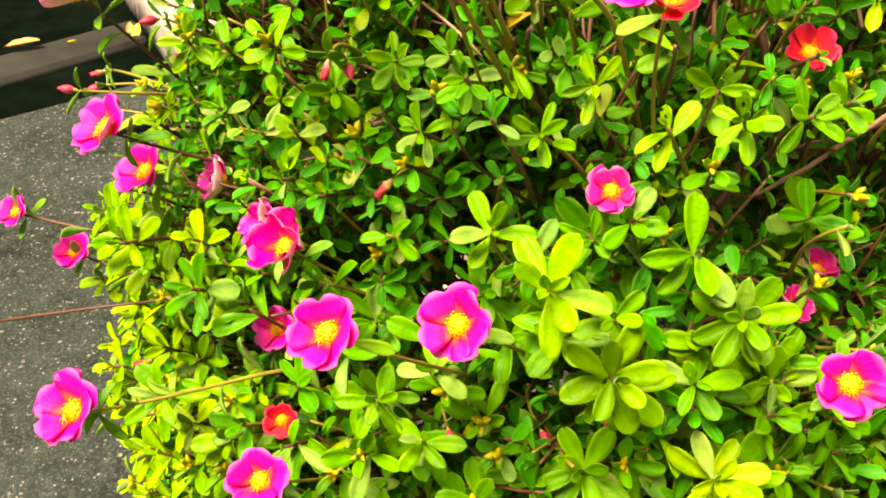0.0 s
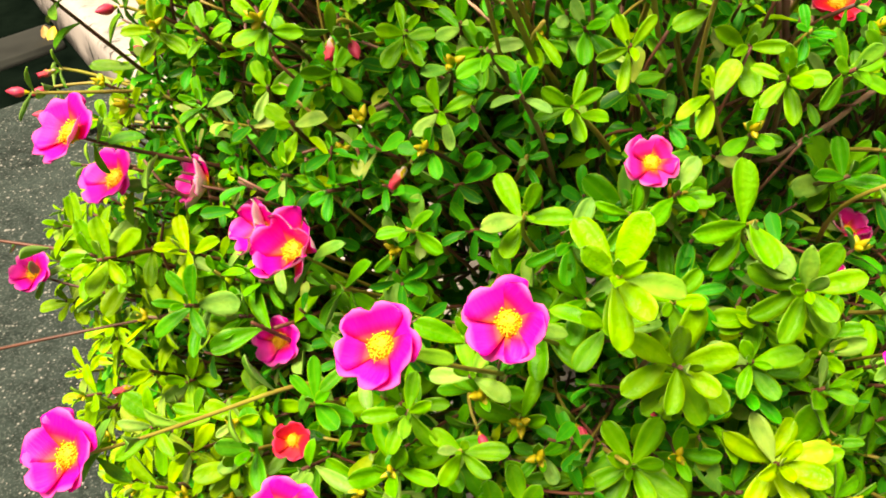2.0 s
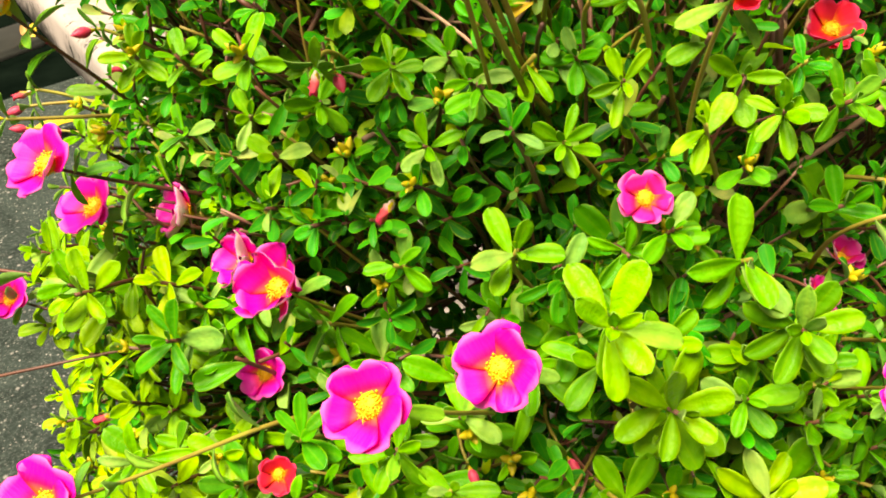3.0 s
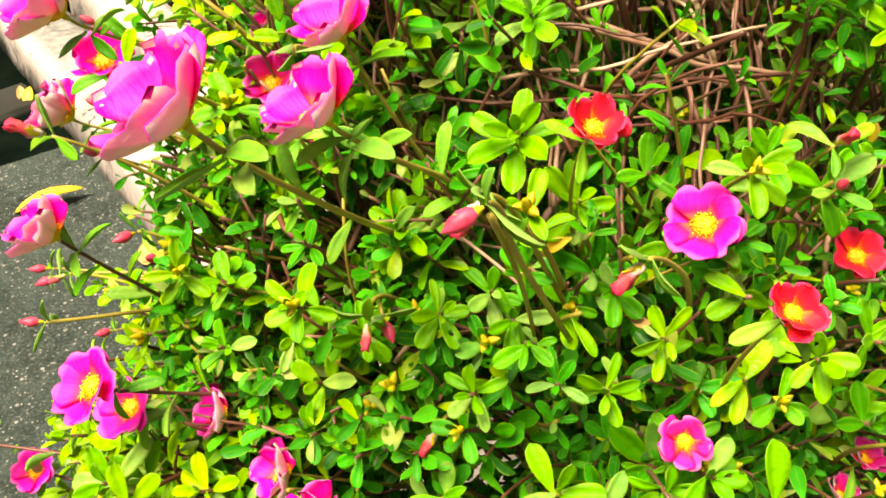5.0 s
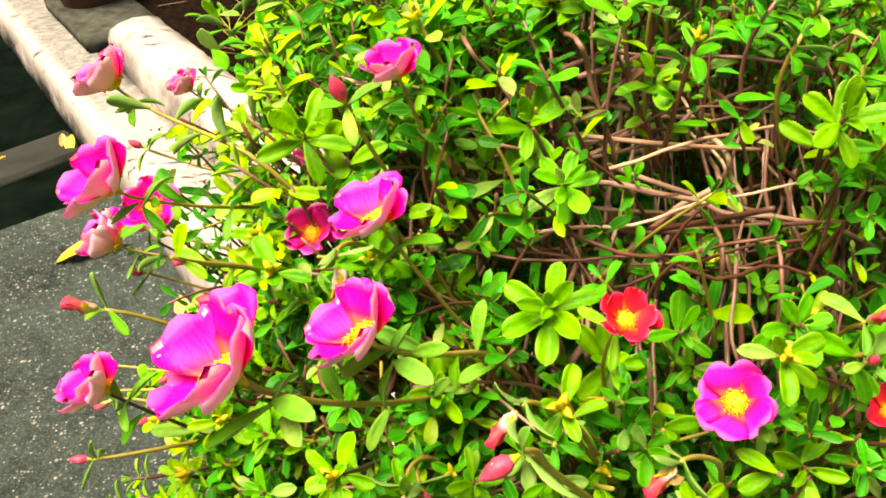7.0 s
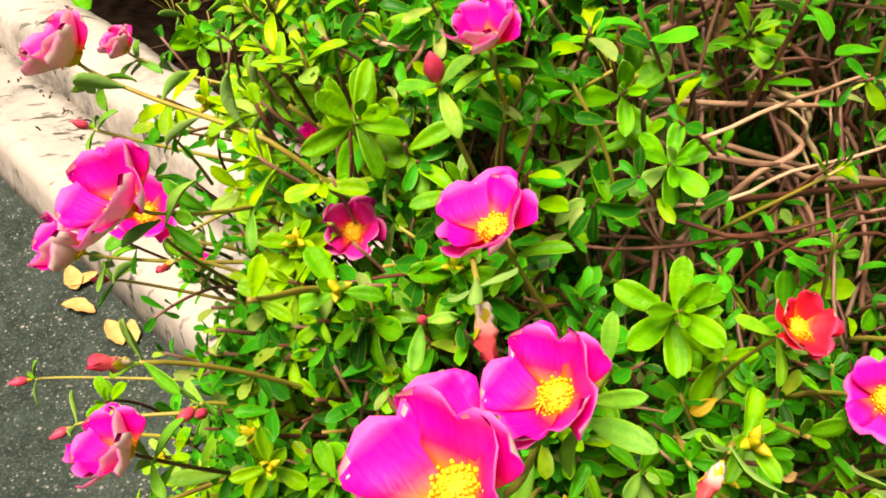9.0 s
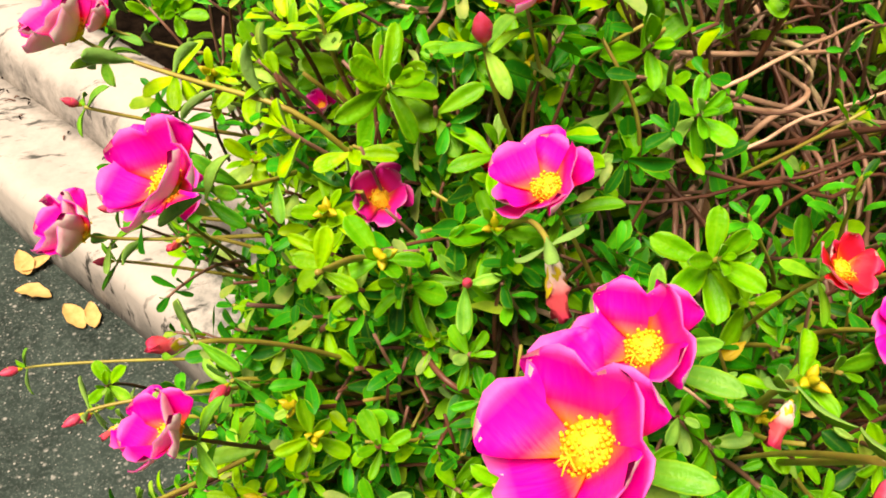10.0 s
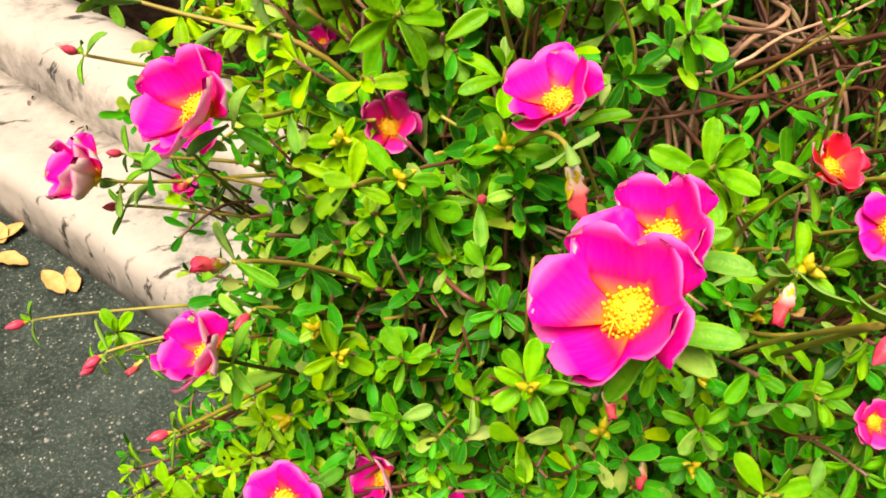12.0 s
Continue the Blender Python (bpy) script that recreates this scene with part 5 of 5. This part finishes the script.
run_stem([(-0.075, 0.365, 0.722), (-0.055, 0.365, 0.705), (-0.035, 0.370, 0.685), (-0.010, 0.385, 0.660)], 0.0011, STEM_RED)
run_stem([(-0.088, 0.393, 0.735), (-0.083, 0.396, 0.715), (-0.070, 0.398, 0.702), (-0.052, 0.400, 0.690)], 0.0009, STEM_RED)

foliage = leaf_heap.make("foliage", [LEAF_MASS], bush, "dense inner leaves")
foliage.data.attributes.new("margin", "FLOAT", "POINT").data.foreach_set("value", [float(i % 3 != 1) for i in range(leaf_heap.count)])
tagged(foliage, kind="stuff")
tagged(stem_heap.make("undergrowth", [STEM_YOUNG, STEM_RED, STEM_WOOD, STEM_DRY], bush, "thin inner stems"), kind="stuff")


# ---- fallen leaves, litter, pot ----


def fallen_leaf(x, y, z, length, turn, material=DEAD_LEAF, tilt=0.15, label="dry tan fallen leaf lying on the ground", slim=1.0):
    wide, cup, bend = slim * rng.uniform(0.40, 0.52), rng.uniform(0.2, 0.6), rng.uniform(-0.12, 0.12)
    v, f = [], []
    for t, w in ((0.0, 0.02), (0.04, 0.14), (0.12, 0.29), (0.24, 0.42), (0.40, 0.50), (0.56, 0.49), (0.72, 0.40), (0.86, 0.26), (0.95, 0.13), (1.0, 0.01)):
        for k in (-1, -0.5, 0, 0.5, 1):
            wob = 0.03 * noise.noise(Vector((t * 6, k * 3, length * 90)))
            v.append((k * w * wide + wob, t, cup * wide * w * k * k + bend * math.sin(3 * t) + wob))
    for i in range(9):
        for k in range(4):
            a = i * 5 + k
            f.append((a, a + 1, a + 6, a + 5))
    n = len(v)
    v = [Vector(p) * length for p in v]
    low = min(p.z for p in v)
    v = [p - Vector((0, 0, low)) for p in v]
    f = f + [tuple(i + n for i in q)[::-1] for q in f]
    v = v + [p - Vector((0, 0, 0.0006)) for p in v]
    ob = mesh_object("fallen_leaf", v, f, material)
    ob.matrix_basis = Matrix.Translation((x, y, z + 0.002)) @ Matrix.Rotation(turn, 4, "Z") @ Matrix.Rotation(tilt, 4, "X")
    return tagged(ob, label, "leaf", "fallen leaves")


fallen_leaf(-0.585, 1.250, 0, 0.060, 0.4)
fallen_leaf(-0.600, 1.262, 0, 0.052, -1.2)
fallen_leaf(-0.545, 1.195, 0, 0.058, 1.3)
fallen_leaf(-0.470, 1.110, 0, 0.052, 0.2)
fallen_leaf(-0.486, 1.115, 0, 0.060, 0.6)
fallen_leaf(-1.400, 1.807, 0.012, 0.100, -1.4)
fallen_leaf(-1.100, 1.915, 0, 0.055, 0.5, tilt=0.5)
fallen_leaf(-1.085, 1.900, 0, 0.055, 0.1, YELLOW_LEAF, 0.6, "yellow fallen leaf lying on the ground")
fallen_leaf(-1.220, 1.874, 0, 0.040, 2.0, YELLOW_LEAF, 0.3, "yellow fallen leaf lying on the ground")
fallen_leaf(-0.912, 1.431, 0, 0.140, -1.12, YELLOW_LEAF, 0.12, "bright yellow fallen leaf lying on the asphalt", 0.62)

slab("wooden_board", 1.37, 1.85, 0.135, 0.36, 0.1235, 0.160, PLANK, "weathered grey wooden board lying on the kerb", "board", "", 0.0012, 8, 0.003)


def pot(u, s, z, r0, r1, h):
    """A tapered brown flower pot with a rolled rim and soil in it."""
    base = kp(u, s, z)
    ob = tagged(new("flower_pot"), "brown terracotta flower pot standing on the board", "flower pot")
    ob.matrix_basis = Matrix.Translation(base)
    prof = [(0.0, 0.0), (r0 * 0.96, 0.0), (r0, 0.006), (r1 * 0.98, h * 0.84), (r1 * 1.10, h * 0.85), (r1 * 1.12, h * 0.98), (r1 * 1.06, h), (r1 * 0.98, h * 0.97), (r1 * 0.92, h * 0.86)]
    v, f = [], []
    n = 40
    for r_, zz in prof:
        for k in range(n):
            a = 2 * math.pi * k / n
            v.append((r_ * math.cos(a), r_ * math.sin(a), zz))
    for i in range(len(prof) - 1):
        for k in range(n):
            j = (k + 1) % n
            f.append((i * n + k, i * n + j, (i + 1) * n + j, (i + 1) * n + k))
    mesh_object("body", v, f, POT, ob)
    v = [(r1 * 0.93 * math.cos(2 * math.pi * k / n), r1 * 0.93 * math.sin(2 * math.pi * k / n), h * 0.87) for k in range(n)] + [(0, 0, h * 0.90)]
    mesh_object("potting_soil", v, [(k, (k + 1) % n, n) for k in range(n)], SOIL, ob)


pot(1.72, 0.25, 0.1605, 0.085, 0.115, 0.19)


def seedling(u, s, z, count, size):
    """A broad-leaved weed behind the border."""
    base = kp(u, s, z)
    ob = tagged(new("weed_plant"), "bright green broad-leaved weed in the planter soil", "plant", "weeds in the planter")
    ob.matrix_basis = Matrix.Translation(base)
    for i in range(count):
        a = i * 2.4
        lean = Vector((math.cos(a), math.sin(a), rng.uniform(0.7, 1.8))).normalized()
        tip = lean * size * rng.uniform(0.7, 1.5)
        v, f = tube(bezier(Vector((0, 0, 0)), Vector((0, 0, size * 0.4)), tip * 0.7, tip, 6), [0.0016] * 7, 5)
        st = mesh_object("stem", v, f, STEM_YOUNG, ob)
        for k in range(2):
            lf_ = new("leaf", rng.choice(LEAF_MESH))
            lf_.parent, lf_.color = st, shade_of(0.2, rng)
            sz = size * rng.uniform(0.45, 0.7)
            lf_.matrix_basis = Matrix.Translation(tip * (1 - 0.2 * k)) @ frame_of(lean, a + k * 2.5) @ Matrix.Rotation(radians(rng.uniform(-10, 60)), 4, "X") @ Matrix.Diagonal((sz * 1.2, sz, sz, 1))


for u_, s_, c_, z_ in ((0.55, 0.48, 7, 0.11), (0.75, 0.50, 8, 0.12), (0.95, 0.46, 8, 0.12), (1.15, 0.48, 7, 0.12), (1.00, 0.60, 8, 0.13), (1.20, 0.80, 8, 0.12), (0.85, 0.85, 8, 0.12), (0.60, 0.62, 7, 0.10), (1.55, 0.95, 8, 0.14), (1.15, 1.15, 9, 0.16), (0.7, 1.2, 9, 0.16), (1.9, 0.7, 7, 0.12)):
    seedling(u_, s_, 0.12, c_, z_)

# dry strands and crumbs of litter on the soil and the kerb
litter = Heap()
for i in range(80):
    u_, s_ = rng.uniform(0.3, 2.2), rng.uniform(0.38, 1.0)
    p = kp(u_, s_, 0.145 + rng.uniform(0, 0.03))
    a = rng.uniform(0, 6.28)
    d = Vector((math.cos(a), math.sin(a), rng.uniform(-0.1, 0.25))) * rng.uniform(0.03, 0.11)
    side = Vector((-d.y, d.x, 0.02)) * rng.uniform(-0.5, 0.5)
    v, f = tube(bezier(p, p + d * 0.3 + side, p + d * 0.7 + side, p + d, 6), [0.0007] * 7, 4)
    litter.add(v, f, rng.choice([0, 0, 1, 2]))
for i in range(36):
    p = kp(rng.uniform(0.1, 1.35), 0.172 - abs(rng.gauss(0, 0.03)), 0.119)
    a = rng.uniform(0, 6.28)
    d = Vector((math.cos(a), math.sin(a), 0.05)) * rng.uniform(0.004, 0.022)
    v, f = tube([p, p + d * 0.5 + Vector((0, 0, 0.003)), p + d], [0.0012, 0.0018, 0.0008], 4)
    litter.add(v, f, rng.choice([1, 2, 2]))
tagged(litter.make("litter", [STEM_DRY, STEM_WOOD, SOIL]), "dry brown plant litter on soil and kerb", "litter", kind="stuff")

# loose grit on the asphalt
GRIT = plain_material("grit_pale", (0.10, 0.10, 0.09), (0.40, 0.39, 0.35), 90.0, 0.8, 0.3, 0.001)
grit = Heap()
for i in range(1500):
    u_, s_ = rng.uniform(-1.3, 0.76), -1.0 * rng.random() ** 1.3 - 0.01
    p = kp(u_, s_, 0.001)
    s = 0.0007 + 0.0016 * rng.random() ** 3
    v = [p + Vector((c[0] * s * rng.uniform(0.7, 1.5), c[1] * s * rng.uniform(0.7, 1.5), c[2] * s * 0.8)) for c in ((1, 0, 0), (-1, 0, 0), (0, 1, 0), (0, -1, 0), (0, 0, 1), (0, 0, -1))]
    grit.add(v, [(0, 2, 4), (2, 1, 4), (1, 3, 4), (3, 0, 4), (2, 0, 5), (1, 2, 5), (3, 1, 5), (0, 3, 5)])
tagged(grit.make("grit", [GRIT]), "pale loose grit scattered on the asphalt", "grit", kind="stuff")
